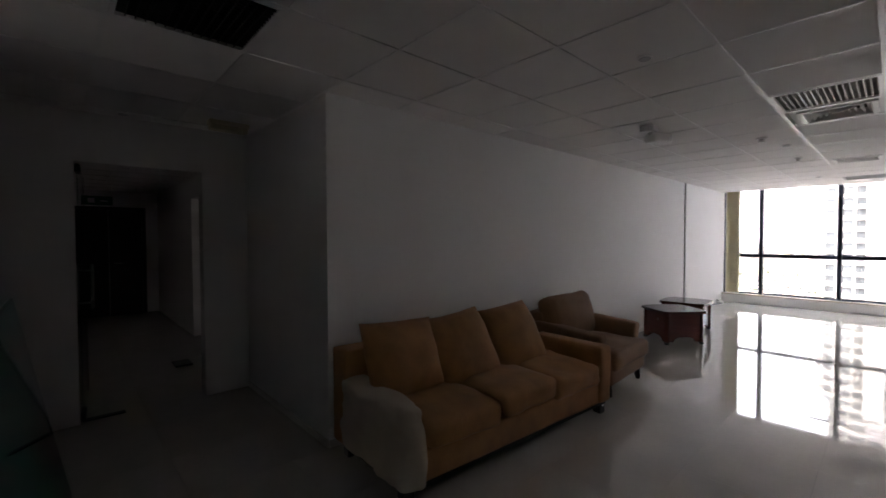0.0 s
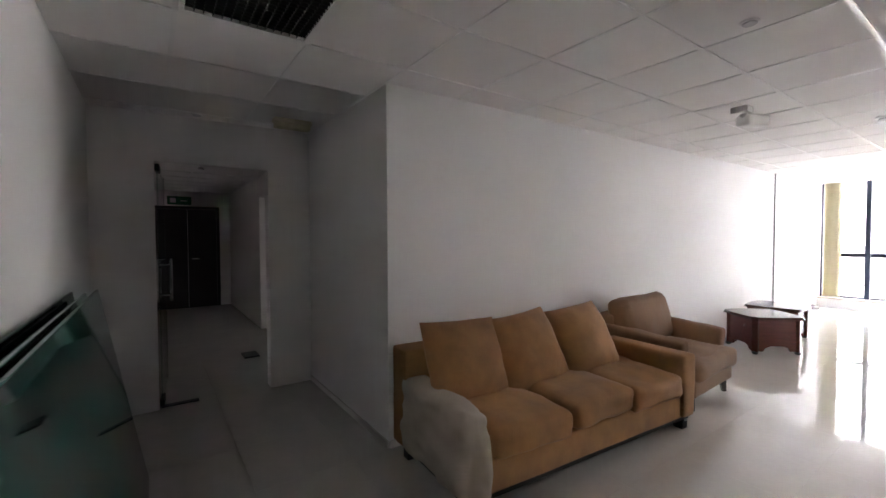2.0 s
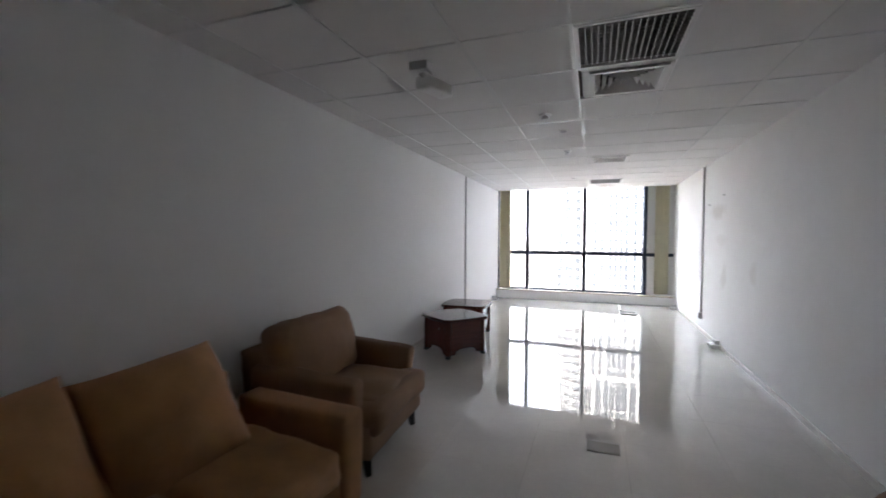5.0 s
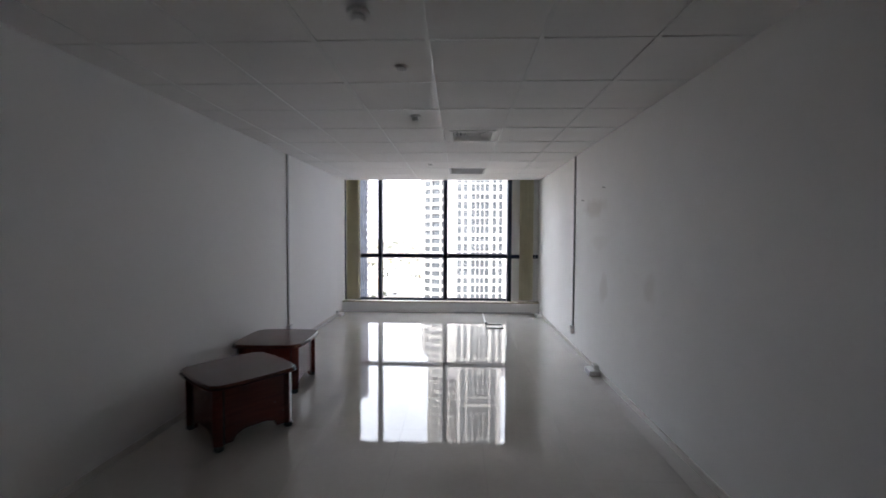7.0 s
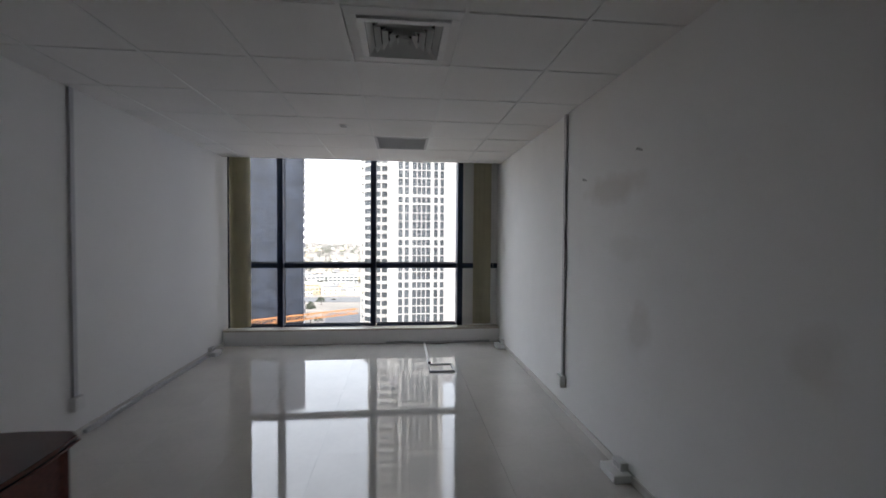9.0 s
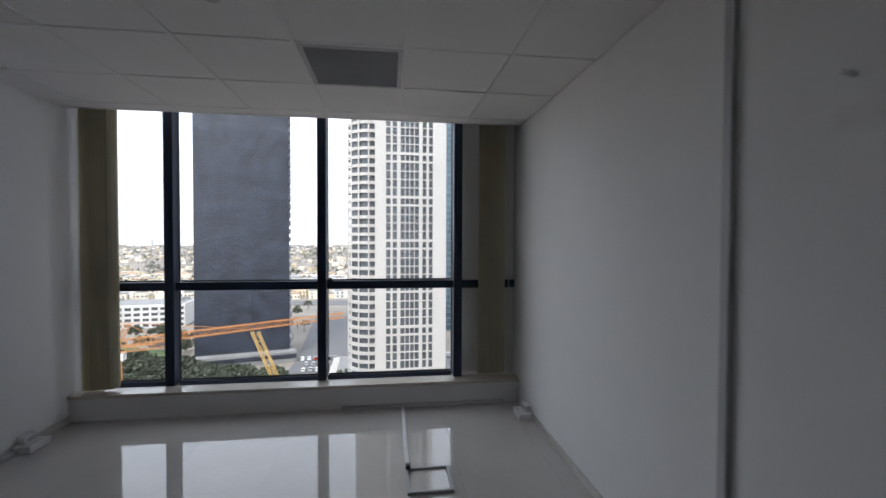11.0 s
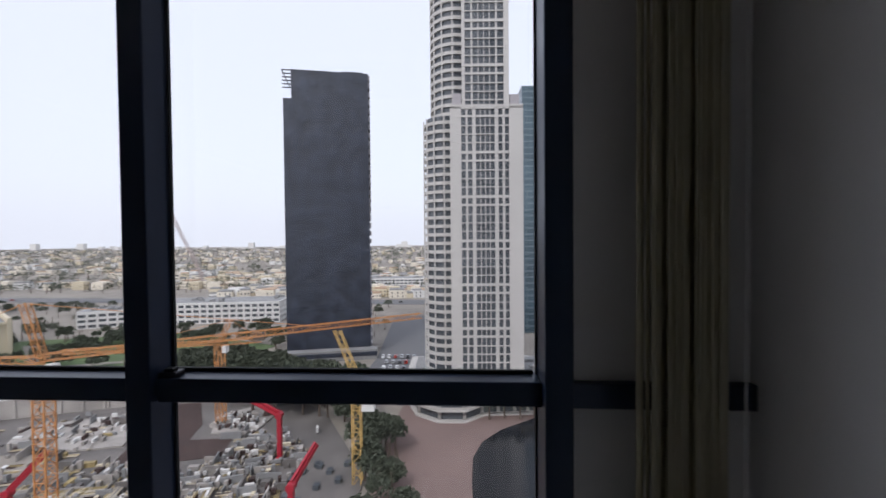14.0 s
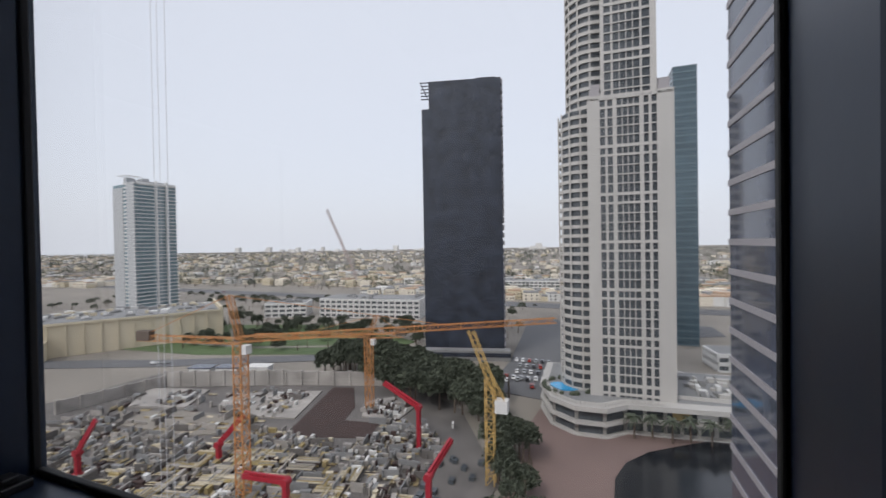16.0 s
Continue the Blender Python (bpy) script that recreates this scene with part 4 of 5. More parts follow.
def podium():
    root = thing("podium_building", "low white podium building with a roof pool and terraces", "building")
    out = [(-12, 185), (-12, 160), (-8, 148), (-1, 142.5), (7, 142.5), (13, 148), (24, 149), (60, 152), (60, 185)]
    grown = [(-13.5, 185), (-13.5, 159), (-9, 146.5), (-1.5, 140.6), (7.6, 140.6), (13.8, 146), (24, 146.6), (60, 149.5), (60, 185)]
    s = Shape().prism(out, G, G + 8.6, DGLASS)
    s.done("window", root)
    s = Shape()
    for a, b in ((0.3, 0.9), (3.9, 4.7), (7.9, 9.4)):
        s.prism(grown, G + a, G + b, STONE)
    for k in range(len(out) - 2):
        p, q = Vector(out[k + 1]), Vector(out[k + 2 if k + 2 < len(out) else 0])
        n = max(1, int((q - p).length / 4.5))
        for i in range(n + 1):
            c = p.lerp(q, i / n)
            s.box(c.x - 0.5, c.x + 0.5, c.y - 0.5, c.y + 0.5, G, G + 8.6, STONE)
    s.done("terrace", root)
    s = Shape().prism([(-11, 184), (-11, 161), (-7.5, 150), (-1, 145), (6, 145), (12, 150), (24, 151), (59, 154), (59, 184)], G + 9.4, G + 9.5, ROOFG)
    for k in range(46):
        x, y = random.uniform(29, 56), random.uniform(156, 181)
        s.box(x, x + random.uniform(1, 4), y, y + random.uniform(1, 3), G + 9.5, G + random.uniform(10, 11.6), random.choice((ROOFG, WHITEB, STONE)))
    s.box(28.5, 58.5, 154.6, 155, G + 9.5, G + 10.6, STONE)
    s.done("roof", root)
    s = Shape().prism([(-4.5 + 5.2 * math.cos(a) + 1.0 * math.sin(2 * a), 156.5 + 4.2 * math.sin(a)) for a in [2 * math.pi * k / 24 for k in range(24)]], G + 9.5, G + 9.7, POOLW)
    tagged(s.done("pool", root), "bright blue pool")
    s = Shape()
    edge = [(-12.2, 160), (-8.2, 148), (-1.2, 142), (7.2, 142), (13, 147.2), (24, 148)]
    for (x0, y0), (x1, y1) in zip(edge, edge[1:]):
        for z in (9.75, 10.1, 10.45):
            s.beam((x0, y0, G + z), (x1, y1, G + z), 0.12, STONE)
        for k in range(6):
            x, y = x0 + (x1 - x0) * k / 6, y0 + (y1 - y0) * k / 6
            s.box(x - 0.1, x + 0.1, y - 0.1, y + 0.1, G + 9.4, G + 10.5, STONE)
    for z in (3.95, 7.95):
        for (x0, y0), (x1, y1) in zip(edge, edge[1:]):
            s.beam((x0, y0 - 1.2, G + z + 0.9), (x1, y1 - 1.2, G + z + 0.9), 0.14, STONE) if z < 5 else None
    s.done("railing", root)
    s = Shape()
    for k in range(5):
        x = 26 + k * 6.5
        s.box(x, x + 5, 148.6 + k * 0.5, 149.1 + k * 0.5, G + 5.2, G + 7.4, (PLYWOOD, WHITEB, BANDM, TEALBAND, WHITEB)[k])
    s.done("shop_sign", root)
    s = Shape()
    for k in range(60):
        a = random.uniform(0, 2 * math.pi)
        x, y, r = -4 + 8 * math.cos(a), 157 + 8 * math.sin(a), random.uniform(0.5, 1.1)
        if y < 170:
            bmesh.ops.create_icosphere(s.bm, subdivisions=1, radius=r, matrix=Matrix.Translation((x, y, G + 9.5 + r * 0.5)))
    s.slot(LEAVES)
    tagged(s.done("planting", root), "green roof planting", kind="stuff")


podium()


def dark_tower():
    root = thing("office_tower", "dark navy wrapped high-rise tower with a notched top", "building", pose(-77.4, 211, 0, 0, 0, 11.5))
    w, d, zt = 40.5, 30, 85.0
    Shape().box(3.8, w, 0, d, G, zt, NAVY).box(0, 3.8, 0, d, G, zt - 14, NAVY).box(12, 22, 3, 20, zt, zt + 1.2, NAVY).box(28, 38, 3, 20, zt, zt + 1.6, NAVY).done("cladding", root)
    s = Shape()
    for k in range(34):
        s.box(w, w + 0.9, 1, d - 1, G + 4 + k * 4.1, G + 6.2 + k * 4.1, BANDM)
    s.done("fin", root)
    s = Shape()
    for k in range(6):
        s.box(-0.3, 4, 0.4, 0.8, zt - 9 + k * 1.7, zt - 8.5 + k * 1.7, NAVY, pose(0, 0, 0, 0, 0, 0))
    s.beam((-0.6, 0.6, zt), (3.4, 0.6, zt - 9), 0.5, NAVY)
    s.done("canopy", root)
    Shape().box(-2, w + 3, -6, 0, G, G + 5, ROOFG).box(-2, w + 3, -6.2, -6, G + 2, G + 4, NAVY).done("entrance", root)


dark_tower()
facade_tower("glass_tower", "teal glass office tower with horizontal bands", 48, 59.6, 270, 300, 96.5, TEAL, TEALBAND, 40, 0, band=0.8)
facade_tower("neighbour_tower", "blue-grey glass tower beside the window", 20.6, 48, 30, 75, 120, BLUEGL, BANDM, 46, 0, band=0.8)


def slab_tower():
    """Residential tower: balcony bays on one face, a blank flank with one window strip."""
    root = thing("slab_tower", "pale residential tower with glazed balconies and a grey flank", "building", pose(-393.9, 280.4, 0, 0, 0, 82.8))
    top = 63.0
    Shape().box(0.6, 38.4, 0.8, 36, G, top, BALCGLASS).done("window", root)
    Shape().box(0, 0.9, 0.4, 13, G, top + 1.5, FLANK).box(0, 0.9, 19, 36, G, top - 3, FLANK).box(0.9, 9, 14, 18.5, top, top + 6, FLANK).done("flank", root)
    s = Shape()
    h = (top - G) / 34
    for k in range(35):
        z = G + k * h
        s.box(-0.5, 39, -0.9, 2, z - 0.3, z + 0.45, WHITEB)
        s.box(0.2, 0.95, 13, 19, z - 0.3, z + 1.0, WHITEB)
    s.done("balcony", root)
    s = Shape()
    for x in (19.5, 29):
        s.box(x - 0.7, x + 0.7, -1.3, 1, G, top + 4, WHITEB)
    s.box(3, 38, 0.2, 1.2, top - 1, top + 2.2, WHITEB)
    s.done("pier", root)
    s = Shape().box(6, 30, 5, 30, top, top + 3.5, ROOFG).box(12, 18, 8, 16, top + 3.5, top + 6.5, FLANK)
    for y in (3, 9, 16):
        s.beam((-6, y, top + 7), (9, y, top + 6.4), 0.5, WHITEB)
    s.done("roof", root)


slab_tower()



def hall():
    """Long ribbed hall; its front faces the site, a raised gable closes the end."""
    root = thing("market_hall", "large cream hall with ribbed walls and a grey roof", "building", pose(-223.6, 219.1, 0, 0, 0, 53))
    Shape().box(-110, -1.4, 0, 48, G, G + 18, BEIGEW).done("wall", root)
    s = Shape()
    for k in range(14):
        s.box(-9 - k * 7.6, -8.1 - k * 7.6, -0.9, 0, G, G + 17.4, BEIGEW)
    s.box(-110, -1.4, -1.1, 0, G + 17.4, G + 18.6, BEIGEW)
    s.done("rib", root)
    s = Shape().prism([(-1.4, -1.5), (0, -1.5), (0, 49), (-1.4, 49)], G, G + 20.5, BEIGEW)
    for k in range(9):
        s.box(0, 0.7, 1 + k * 5.4, 2 + k * 5.4, G, G + 19.5, BEIGEW)
    s.done("gable", root)
    s = Shape().box(-109, -2, 1, 47, G + 18.02, G + 18.7, ROOFG)
    for k in range(110):
        x, y = random.uniform(-106, -8), random.uniform(3, 43)
        s.box(x, x + random.uniform(1.5, 5), y, y + random.uniform(1.5, 4), G + 18.7, G + random.uniform(19.2, 20.8), random.choice((ROOFG, WHITEB, BEIGEW)))
    s.done("roof", root)
    Shape().box(-112, -84, -12, -1.2, G, G + 10, BEIGEW).box(-108, -96, -11, -3, G + 10.02, G + 12, WHITEB).done("annex", root)


hall()


def school(x, y, w, d, floors, turn, label):
    root = thing("long_building", label, "building", pose(x, y, 0, 0, 0, turn), "low long buildings")
    h = floors * 3.6
    Shape().box(0.3, w - 0.3, 0.3, d, G, G + h - 0.5, DGLASS).done("window", root)
    s = Shape()
    for k in range(floors + 1):
        s.box(0, w, 0, d + 0.2, G + k * 3.6 - 0.9, G + k * 3.6 + 0.8, WHITEB)
    n = int(w / 5)
    for k in range(n + 1):
        s.box(max(0, w * k / n - 0.7), min(w, w * k / n + 0.7), 0, d + 0.2, G, G + h, WHITEB)
    s.done("wall", root)
    s = Shape().box(1, w - 1, 1, d - 1, G + h + 0.8, G + h + 1.0, ROOFG)
    for k in range(10):
        u, v = random.uniform(2, w - 6), random.uniform(2, d - 5)
        s.box(u, u + 3, v, v + 3, G + h + 1, G + h + 2.6, ROOFG)
    s.done("roof", root)


school(-207, 300, 86, 30, 4, 6, "long white four-storey building with window bands")
school(-250, 285, 34, 22, 3, 24, "white low building beside the park")
school(-120, 520, 90, 30, 3, 4, "pale low building beyond the highway")
school(20, 400, 60, 30, 3, -4, "cream low building by the highway")
school(56, 222, 36, 16, 2, 8, "low glazed pavilion with a flat roof")


def villas():
    rng = random.Random(7)
    s = Shape()
    for k in range(3800):
        y = 435 + 2600 * rng.random() ** 2.0
        x = rng.uniform(-2.3, 0.42) * (y + 60)
        if noise.noise(Vector((x * 0.004, y * 0.009, 0))) < (-0.14 if y < 1100 else -0.02) or (y < 520 and -720 < x < -250):
            continue
        w, d, h = rng.uniform(8, 17), rng.uniform(8, 15), rng.choice((4.5, 7.5, 8.0, 9.0))
        m = pose(x, y, 0, 0, 0, rng.choice((8, 98, 20, -12)))
        tone = rng.choice((PALE, PALE, BEIGEW, WHITEB))
        s.box(-w / 2, w / 2, -d / 2, d / 2, G, G + h, tone, m)
        s.box(-w / 2 + 0.6, w / 2 - 0.6, -d / 2 + 0.6, d / 2 - 0.6, G + h + 0.02, G + h + rng.uniform(0.8, 1.8), rng.choice((TERRA, ROOFG, tone)), m)
        if y < 900:
            for u in (-0.3, 0.05, 0.35):
                s.box(u * w - 0.7, u * w + 0.7, -d / 2 - 0.08, -d / 2 + 0.3, G + 1.2, G + 2.7, DGLASS, m)
                s.box(u * w - 0.7, u * w + 0.7, -d / 2 - 0.08, -d / 2 + 0.3, G + 4.7, G + 6.2, DGLASS, m) if h > 7 else None
    tagged(s.done("villas"), "pale villas spread to the horizon", "houses", kind="stuff")


villas()


def crown(bm, x, y, z, r, rng, leaves):
    """A loose crown of many small leaf clumps."""
    for k in range(leaves):
        a, b, q = rng.uniform(0, 2 * math.pi), rng.uniform(-0.5, 1.2), rng.uniform(0.45, 1.0)
        p = Vector((x + r * q * math.cos(a) * math.cos(b), y + r * q * math.sin(a) * math.cos(b), z + r * 0.75 * q * math.sin(b)))
        size = r * rng.uniform(0.09, 0.2)
        n = Vector((rng.uniform(-1, 1), rng.uniform(-1, 1), rng.uniform(-0.2, 1))).normalized()
        u = n.orthogonal().normalized()
        v = n.cross(u)
        for flip in (1, -1):
            pts = [p + u * size * flip, p + v * size * rng.uniform(0.5, 1), p - u * size * 0.3 * flip - n * size * 0.6, p - v * size * rng.uniform(0.5, 1)]
            bm.faces.new([bm.verts.new(c) for c in pts])


def woods(name, label, spots, leaves, seed):
    rng = random.Random(seed)
    s = Shape()
    s.slot(LEAVES)
    for x, y, r, h in spots(rng):
        crown(s.bm, x, y, G + h, r, rng, leaves)
    for x, y, r, h in spots(random.Random(seed)):
        s.cone((x, y, G), (x, y, G + h), r * 0.08, r * 0.04, BARK, 5)
    tagged(s.done(name), label, "trees", kind="stuff")


def belt(rng):
    for k in range(80):
        t = rng.random()
        x, y = -108 + 80 * t + rng.uniform(-9, 9), 186 - 36 * t + rng.uniform(-15, 13)
        yield x, y, rng.uniform(4, 6.5), rng.uniform(6, 10)


def shore(rng):
    for k in range(26):
        t = rng.random()
        yield -20 + 12 * t + rng.uniform(-5, 5), 142 - 72 * t + rng.uniform(-3, 3), rng.uniform(2.6, 4.6), rng.uniform(4.5, 7)


def park(rng):
    for k in range(90):
        x = rng.uniform(-300, -90)
        yield x, 178 + (x + 300) * 0.18 + rng.uniform(-6, 75), rng.uniform(2.5, 5.5), rng.uniform(3.5, 6)


def far_trees(rng):
    for k in range(4800):
        y = 330 + 3000 * rng.random() ** 1.7
        x = rng.uniform(-2.3, 0.42) * (y + 60)
        if y < 480 and -900 < x < 300:
            continue
        yield x, y, rng.uniform(5, 9) * (1 + y / 4000), rng.uniform(4, 6)


def verge(rng):
    for k in range(230):
        x, y = rng.uniform(-520, -40), rng.uniform(238, 392)
        if (-255 < x < -110 and 280 < y < 350) or (x < -205 and y < 268) or (-440 < x < -340 and 255 < y < 330) or (x > -85 and y < 250) or y > 388 - (x + 180) * 0.08:
            continue
        yield x, y, rng.uniform(2.2, 4.6), rng.uniform(3, 5)


woods("verge_trees", "dusty green trees along the roads and car parks", verge, 110, 8)
woods("tree_belt", "dense belt of dusty dark green trees by the site", belt, 480, 3)
woods("shore_trees", "loose row of green trees along the shore", shore, 300, 4)
woods("park_trees", "scattered green park trees", park, 220, 5)
woods("far_trees", "far dusty trees among the villas", far_trees, 16, 6)


def palm(x, y):
    root = thing("palm_tree", "tall date palm on the promenade", "tree", pose(x, y, G + 0.4), "promenade palms")
    Shape().cone((0, 0, 0), (0.2, 0, 6.5), 0.32, 0.2, BARK, 8).done("trunk", root)
    s = Shape()
    i = s.slot(LEAVES)
    for k in range(26):
        a, up = 2.4 * k, random.uniform(-0.2, 1.1)
        prev = None
        for j in range(5):
            t = j / 4
            r = 3.4 * t
            z = 6.5 + r * up * 0.8 - 2.6 * t * t
            w = 0.45 * (1 - t) + 0.06
            c, d = math.cos(a), math.sin(a)
            pair = [s.bm.verts.new((0.2 + r * c - w * d, r * d + w * c, z - 0.1)), s.bm.verts.new((0.2 + r * c + w * d, r * d - w * c, z))]
            if prev:
                s.bm.faces.new((*prev, pair[1], pair[0])).material_index = i
            prev = pair
    s.done("frond", root)
    return root


first_palm = palm(15, 143.5)
for x, y in ((20, 144.5), (25, 143.5), (30, 145.5), (35, 144.5), (41, 147)):
    copy_thing(first_palm, pose(x, y, G + 0.4, 0, 0, x * 40))


# cranes
def lattice(s, p, q, w, material, step):
    """Four chords with zigzag bracing between p and q."""
    p, q = Vector(p), Vector(q)
    way = (q - p).normalized()
    u = (way.cross(Vector((0, 0, 1))) if abs(way.z) < 0.9 else Vector((1, 0, 0))).normalized() * w / 2
    v = way.cross(u).normalized() * w / 2
    n = max(2, int((q - p).length / step))
    corners = [u + v, u - v, -u - v, -u + v]
    for c in corners:
        s.beam(p + c, q + c, w * 0.1, material)
    for k in range(n):
        a, b = p.lerp(q, k / n), p.lerp(q, (k + 1) / n)
        for j in range(4):
            c, d = corners[j], corners[(j + 1) % 4]
            s.beam(a + (c if k % 2 else d), b + (d if k % 2 else c), w * 0.06, material)
            s.beam(a + c, a + d, w * 0.06, material)


def tower_crane(x, y, z, jib, counter, apex, label, material):
    root = thing("tower_crane", label, "crane", pose(x, y, 0), "tower cranes")
    s = Shape()
    lattice(s, (0, 0, G), (0, 0, z), 2.2, material, 2.4)
    s.done("mast", root)
    s = Shape()
    end, back = Vector((jib[0] - x, jib[1] - y, z + 1)), Vector((counter[0] - x, counter[1] - y, z + 1))
    lattice(s, (0, 0, z + 1), end, 1.3, material, 2.0)
    s.done("jib", root)
    s = Shape()
    lattice(s, (0, 0, z + 0.6), back, 1.3, material, 2.2)
    w = back.normalized()
    s.box(-1.7, 1.7, -0.9, 0.9, -1.7, 0.5, BARK, Matrix.Translation(back - w * 2) @ pose(0, 0, 0, 0, 0, math.degrees(math.atan2(w.y, w.x))))
    s.done("counter_jib", root)
    s = Shape()
    lean = Vector((apex[0] - x, apex[1] - y, apex[2]))
    lattice(s, (0, 0, z + 1), lean, 1.2, material, 2.0)
    s.beam(lean, end.lerp(Vector((0, 0, z + 1)), 0.35), 0.12, material)
    s.beam(lean, back, 0.12, material)
    s.done("apex", root)
    Shape().box(0.9, 2.5, -0.9, 0.9, z - 2.2, z - 0.2, WHITEB).done("cab", root)


tower_crane(-72.5, 85, -20.5, (-5.5, 125.5), (-98, 80), (-75.5, 85, -9.5), "orange lattice tower crane with a long jib", ORANGE)
tower_crane(-70, 139, -31, (-110, 128), (-58, 142), (-67, 140, -23), "orange lattice tower crane behind the trees", ORANGE)


def luffing_crane(x, y, z, tip, back, label, material, w=2.0):
    root = thing("luffing_crane", label, "crane", pose(x, y, 0), "luffing cranes")
    s = Shape()
    lattice(s, (0, 0, G), (0, 0, z), w, material, 2.4)
    s.done("mast", root)
    s = Shape()
    lattice(s, (0, 0, z), Vector(tip) - Vector((x, y, 0)), w * 0.75, material, 2.2)
    s.done("boom", root)
    s = Shape()
    lattice(s, (0, 0, z), Vector(back) - Vector((x, y, 0)), w * 0.8, material, 2.0)
    s.box(-1.5, 1.5, -1.3, 1.3, -2.5, 0.5, WHITEB, Matrix.Translation(Vector(back) - Vector((x, y, 0))))
    s.done("counterweight", root)


luffing_crane(-19.9, 108.6, -31.0, (-24.6, 109.5, -20.0), (-17.0, 108.8, -36.5), "pale yellow luffing crane on the site", YELLOW, 2.0)
luffing_crane(-322, 545, -40, (-372, 550, 57), (-316, 545, -38), "tall pale luffing crane far off", mat("faded_crane_paint", (0.40, 0.33, 0.31), 0.7), 4.0)


def pump(x, y, h, reach, label):
    root = thing("concrete_pump", label, "concrete pump", pose(x, y, G + 0.3), "red concrete pumps")
    Shape().box(-0.9, 0.9, -0.9, 0.9, 0, 0.8, RED).box(-0.55, 0.55, -0.55, 0.55, 0.8, h, RED).done("column", root)
    s = Shape().beam((0, 0, h), reach, 1.1, RED, 0.9)
    mid = Vector((0, 0, h)).lerp(Vector(reach), 0.96)
    s.beam((0, 0, h + 0.9), (mid.x, mid.y, mid.z + 0.8), 0.5, RED)
    s.done("boom", root)
    Shape().cone((0, -0.9, h), (0, 0.9, h), 0.9, 0.9, RED, 12).done("joint", root)


pump(-43, 119, 12, (-12.5, 3.5, 16.5), "red concrete placing boom on its column")
pump(-29.5, 92, 9, (1.5, 11, 12), "red concrete placing boom")
pump(-58, 82, 8.5, (-10, -1.5, 9), "red concrete placing boom among formwork")
pump(-92, 96, 5, (5, 4, 12), "red concrete placing boom raised")
pump(-122, 80, 6, (4, 2, 14), "red concrete placing boom by the road")


def site_clutter():
    rng = random.Random(11)
    s = Shape()
    for k in range(3400):
        x, y = rng.uniform(-165, -36), rng.uniform(58, 150)
        if y > 150 - abs(x + 100) * 0.35 or (-98 < x < -62 and 116 < y < 158) or (y > 104 and x < -98 and rng.random() < 0.72):
            continue
        if y > 112 and rng.random() < 0.1:
            continue
        m = pose(x, y, G + 0.3, 0, 0, rng.choice((12, 102)) + rng.uniform(-8, 8))
        kind = rng.random()
        if kind < 0.4:
            s.box(-rng.uniform(0.5, 2.6), rng.uniform(0.4, 1), -0.5, rng.uniform(0.2, 0.8), 0, rng.uniform(0.3, 1.6), rng.choice((CONC, PALECONC, WHITEB, PLYWOOD, ROOFG, BEIGEW, MUD)), m)
        elif kind < 0.6:
            s.box(-rng.uniform(1, 5), 1, -0.15, 0.15, 0, rng.uniform(1.2, 2.6), rng.choice((CONC, PALECONC, ROOFG)), m)
        elif kind < 0.85:
            for j in range(4):
                s.box(-2, 1.5, -0.6 + j * 0.35, -0.45 + j * 0.35, 0.3, 0.5, rng.choice((PLYWOOD, BEIGEW, MUD)), m)
        else:
            s.box(-0.4, 0.4, -0.4, 0.4, 0, rng.uniform(1, 2.4), rng.choice((PALECONC, ROOFG)), m)
    for k in range(260):
        x, y = rng.choice(((rng.uniform(-150, -140), rng.uniform(120, 134)), (rng.uniform(-126, -98), rng.uniform(127, 146)), (rng.uniform(-72, -57), rng.uniform(136, 147)), (rng.uniform(-60, -36), rng.uniform(100, 135))))
        m = pose(x, y, G + 0.8, 0, 0, rng.choice((14, 104)))
        s.box(-rng.uniform(0.3, 2.2), 0.5, -0.3, 0.3, 0, rng.uniform(0.4, 1.5), rng.choice((PALECONC, ROOFG, MUD, WHITEB)), m)
    for k in range(70):
        x, y = rng.uniform(-100, -46), rng.uniform(70, 104)
        m = pose(x, y, G + 0.3, 0, 0, rng.choice((12, 102)))
        for j in range(5):
            s.box(-3.4, 3.4, j * 0.5, j * 0.5 + 0.22, 1.2, 1.5, rng.choice((PLYWOOD, BEIGEW, PALECONC)), m)
        s.box(-3.2, 3.2, 0, 2.2, 0, 1.2, rng.choice((CONC, MUD)), m)
    for k in range(26):
        x, y = rng.uniform(-38, -24), rng.uniform(78, 118)
        s.box(x - 0.7, x + 0.7, y - 0.9, y + 0.9, G + 0.3, G + 1.3, DGLASS)
    tagged(s.done("site_clutter"), "formwork, walls and stacked material on the building site", "building site", kind="stuff")


site_clutter()


def site_wall(a, b, h, label):
    a, b = Vector((*a, 0)), Vector((*b, 0))
    s = Shape().beam(a + Vector((0, 0, G + h / 2)), b + Vector((0, 0, G + h / 2)), 0.8, PALECONC, h)
    n = int((b - a).length / 6)
    for k in range(n + 1):
        c = a.lerp(b, k / n)
        s.box(c.x - 0.6, c.x + 0.6, c.y - 0.6, c.y + 0.6, G, G + h + 0.4, PALECONC)
    tagged(s.done("retaining_wall"), label, "wall", "site retaining walls")


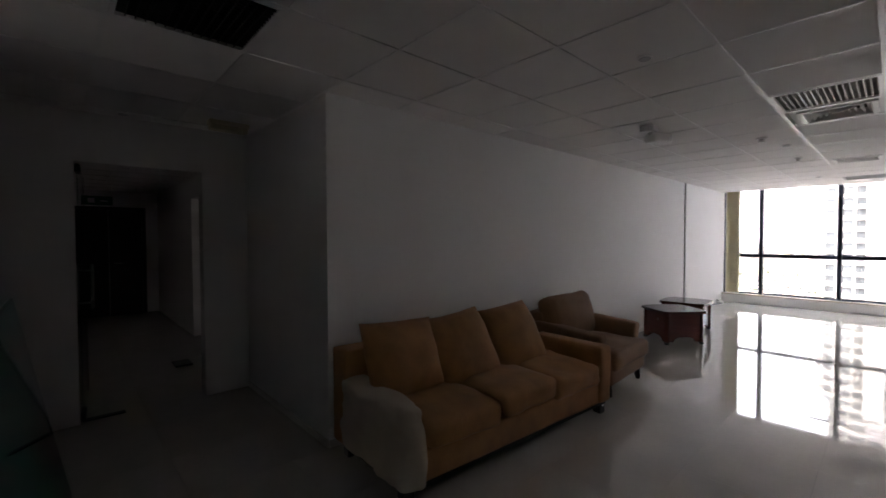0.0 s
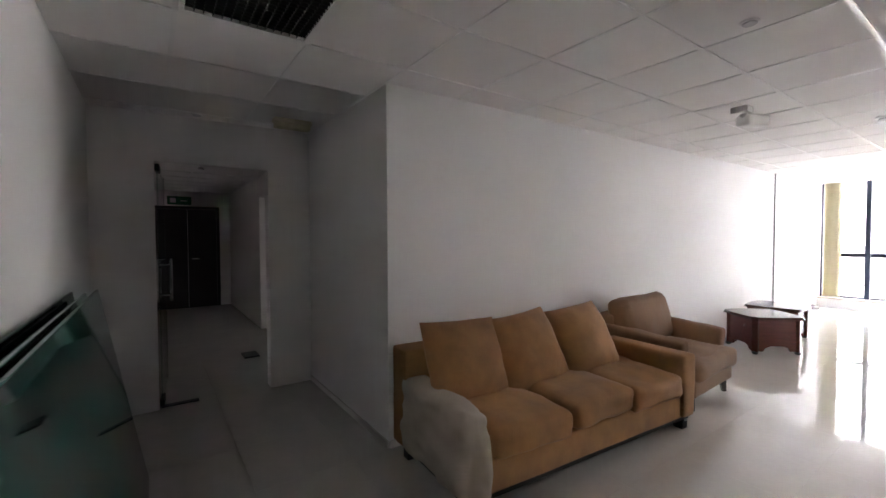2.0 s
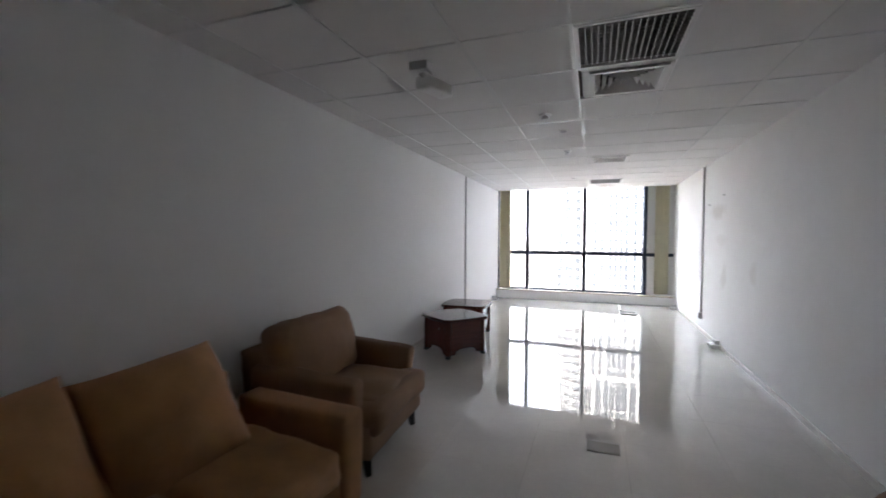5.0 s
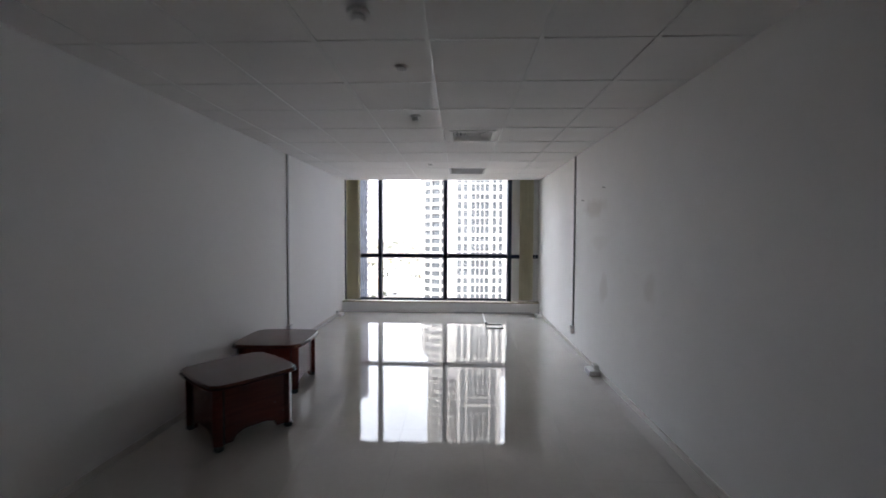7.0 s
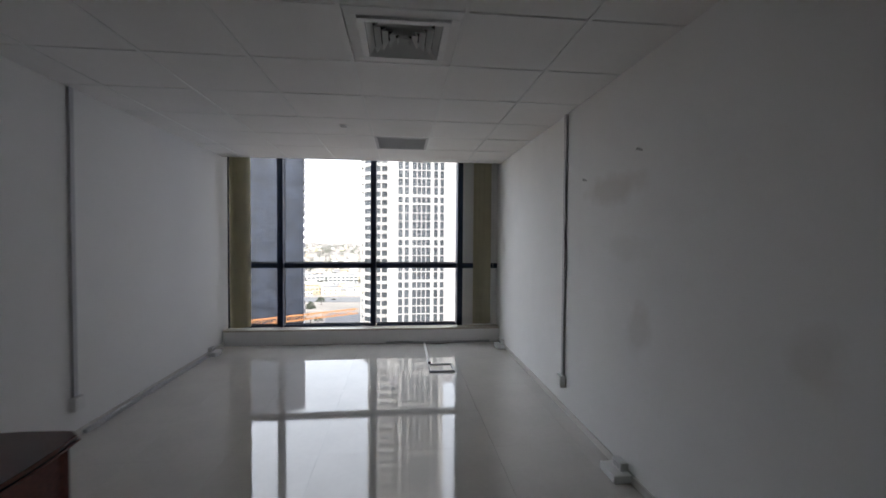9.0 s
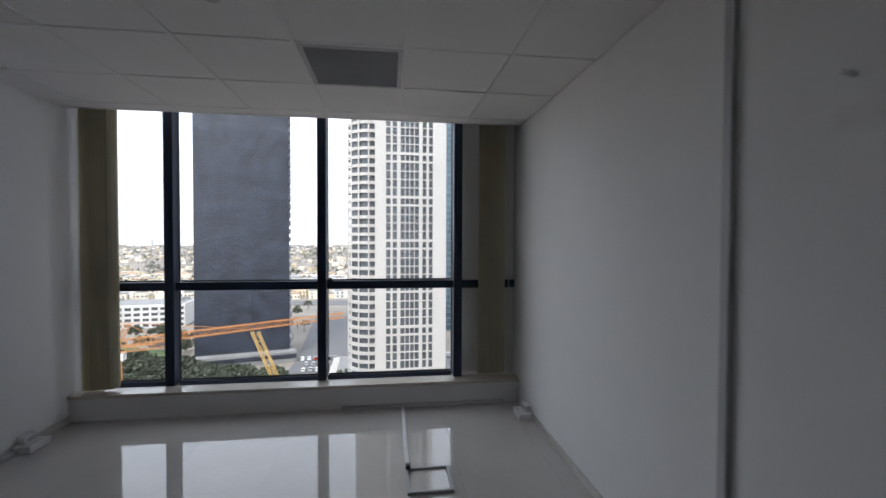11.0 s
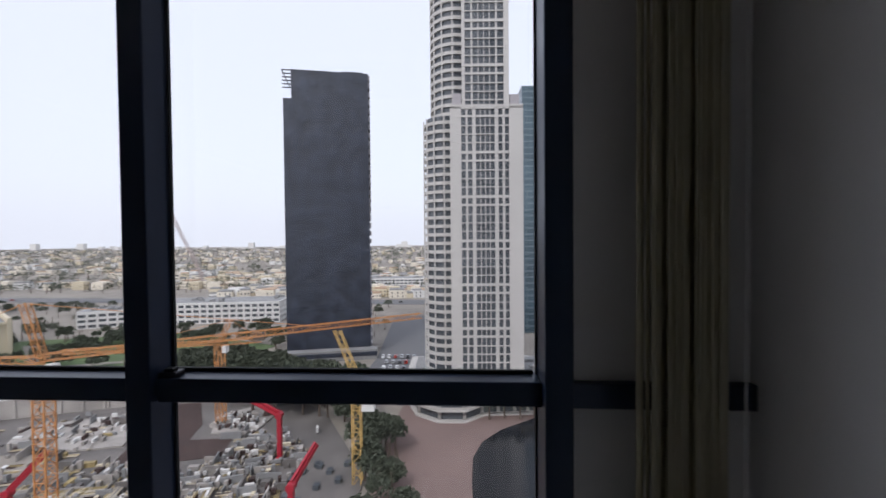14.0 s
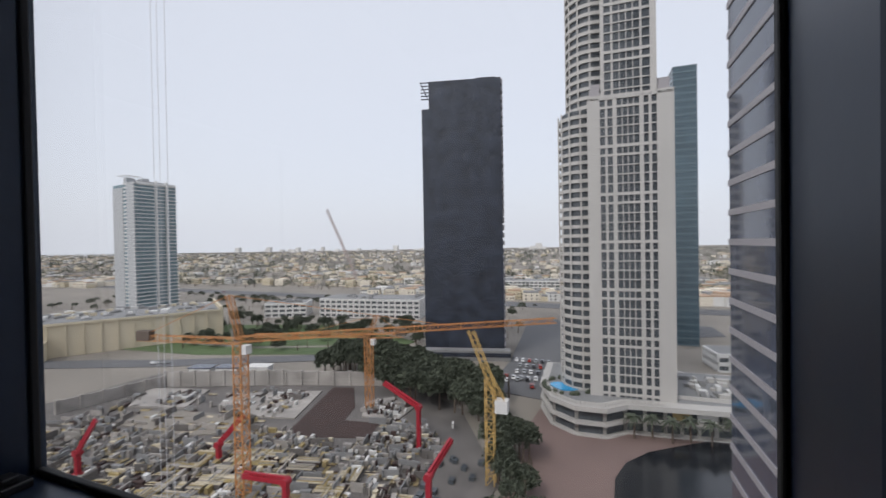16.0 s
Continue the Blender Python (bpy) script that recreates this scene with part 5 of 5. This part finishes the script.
site_wall((-176, 104), (-166, 136), 5, "pale concrete retaining wall beside the road")
site_wall((-166, 136.8), (-119, 153), 6.5, "pale concrete retaining wall below the park")
site_wall((-118, 153.4), (-78, 164), 6, "pale concrete retaining wall under the trees")
for x, y, c in ((-158, 141, BLUEGL), (-147, 144.5, BLUEGL), (-135, 149, WHITEB)):
    root = thing("site_cabin", "flat-roofed site cabin at the pit's edge", "cabin", pose(x, y, G, 0, 0, 14), "site cabins")
    Shape().box(0, 9.5, 0, 5, 0, 7.4, WHITEB).done("wall", root)
    Shape().box(-0.3, 9.8, -0.3, 5.3, 7.4, 7.8, c).done("roof", root)


def car(x, y, turn, paint):
    root = thing("parked_car", "small parked passenger car on the road", "car", pose(x, y, G + 0.35, 0, 0, turn), "parked cars")
    Shape().box(-2.1, 2.1, -0.85, 0.85, 0.3, 0.85, paint).prism([(-1.5, -0.75), (1.0, -0.75), (1.0, 0.75), (-1.5, 0.75)], 0.85, 1.0, paint).box(-1.2, 0.6, -0.72, 0.72, 1.0, 1.42, paint).done("body", root, 0.15)
    Shape().box(-1.35, 0.85, -0.66, 0.66, 0.98, 1.35, CARGLASS).done("window", root, 0.05)
    for u in (-1.3, 1.3):
        for v in (-0.85, 0.7):
            Shape().cone((u, v, 0.32), (u, v + 0.16, 0.32), 0.32, 0.32, RUBBER, 12).done("wheel", root)
    return root


tones = [mat("car_paint_" + n, c, 0.25, vary=0.02, coat=0.6) for n, c in (("white", (0.7, 0.7, 0.7)), ("silver", (0.35, 0.36, 0.37)), ("dark", (0.03, 0.03, 0.035)), ("red", (0.3, 0.03, 0.02)))]
models = [car(-30, 184, 100, tones[0]), car(-26, 186, 100, tones[1]), car(-22, 187, 100, tones[2]), car(-19, 179, 98, tones[3])]
rng = random.Random(5)
for k in range(46):
    if k < 30:
        x, y, a = -31 + (k % 8) * 3.1, 188 + (k // 8) * 9 + rng.uniform(-0.4, 0.4), 96
    elif k < 38:
        t = rng.random()
        x, y, a = -310 + 230 * t, 120 + 88 * t, 21
    else:
        x, y, a = rng.uniform(-500, 100), 0, -5
        y = 408 - (x + 180) * 0.07
    if rng.random() < 0.85:
        copy_thing(models[rng.choice((0, 0, 1, 1, 2, 2, 3))], pose(x, y, G + 0.35, 0, 0, a + rng.choice((0, 180))))


def skyline():
    rng = random.Random(21)
    s = Shape()
    for k in range(70):
        x, y = rng.uniform(-3600, 1000), rng.uniform(3300, 4200)
        w, h = rng.uniform(25, 60), 48 * rng.random() ** 3 + 9
        s.box(x, x + w, y, y + 40, G, G + h, WHITEB)
    tagged(s.done("far_skyline"), "faint far towers on the horizon", "buildings", kind="stuff")


skyline()


def facade_cables():
    root = thing("facade_cables", "thin vertical steel cables hanging outside the window", "cables")
    s = Shape()
    for x, y in ((-4.9, 17.0), (-5.25, 17.1), (-5.42, 17.1)):
        s.cone((x - 0.2, y, G), (x + 0.15, y, 40), 0.005, 0.005, GREY_PVC, 6)
    s.done("cable", root)


facade_cables()

# the street grid lies a little askew to the room
SWING = pose(3.0, 11.0, 0, 0, 0, 2.2) @ pose(-3.0, -11.0, 0)
for ob in scene.objects:
    if ob not in indoors and not ob.parent:
        ob.matrix_basis = SWING @ ob.matrix_basis


# ---- floor tiles ----
def floor_tiles():
    slab = bpy.data.objects["floor"]
    size = 0.6
    made = {}
    for i in range(-13, 7):
        for j in range(-3, 20):
            x0, x1 = max(i * size, -7.6), min((i + 1) * size, W)
            y0, y1 = max(j * size - 0.15, -0.55 if i < -3 else YB), min((j + 1) * size - 0.15, YS)
            if x1 - x0 < 0.02 or y1 - y0 < 0.02 or (x0 < -0.05 and y0 > 1.6):
                continue
            key = (round(x1 - x0, 3), round(y1 - y0, 3))
            if key not in made:
                s = Shape().box(-key[0] / 2 + 0.0004, key[0] / 2 - 0.0004, -key[1] / 2 + 0.0004, key[1] / 2 - 0.0004, -0.011, 0, TILE)
                ob = s.done("floor_tile")
                made[key] = ob.data
            else:
                ob = new("floor_tile", made[key])
            ob.parent = slab
            ob.matrix_basis = pose((x0 + x1) / 2, (y0 + y1) / 2, 0, random.uniform(-0.014, 0.014), random.uniform(-0.014, 0.014), 0)


floor_tiles()
solid("floor_next_office", "plain tiled floor of the neighbouring office", (-6.45, -0.12, 1.66, 11.4, -0.012, 0, TILE))
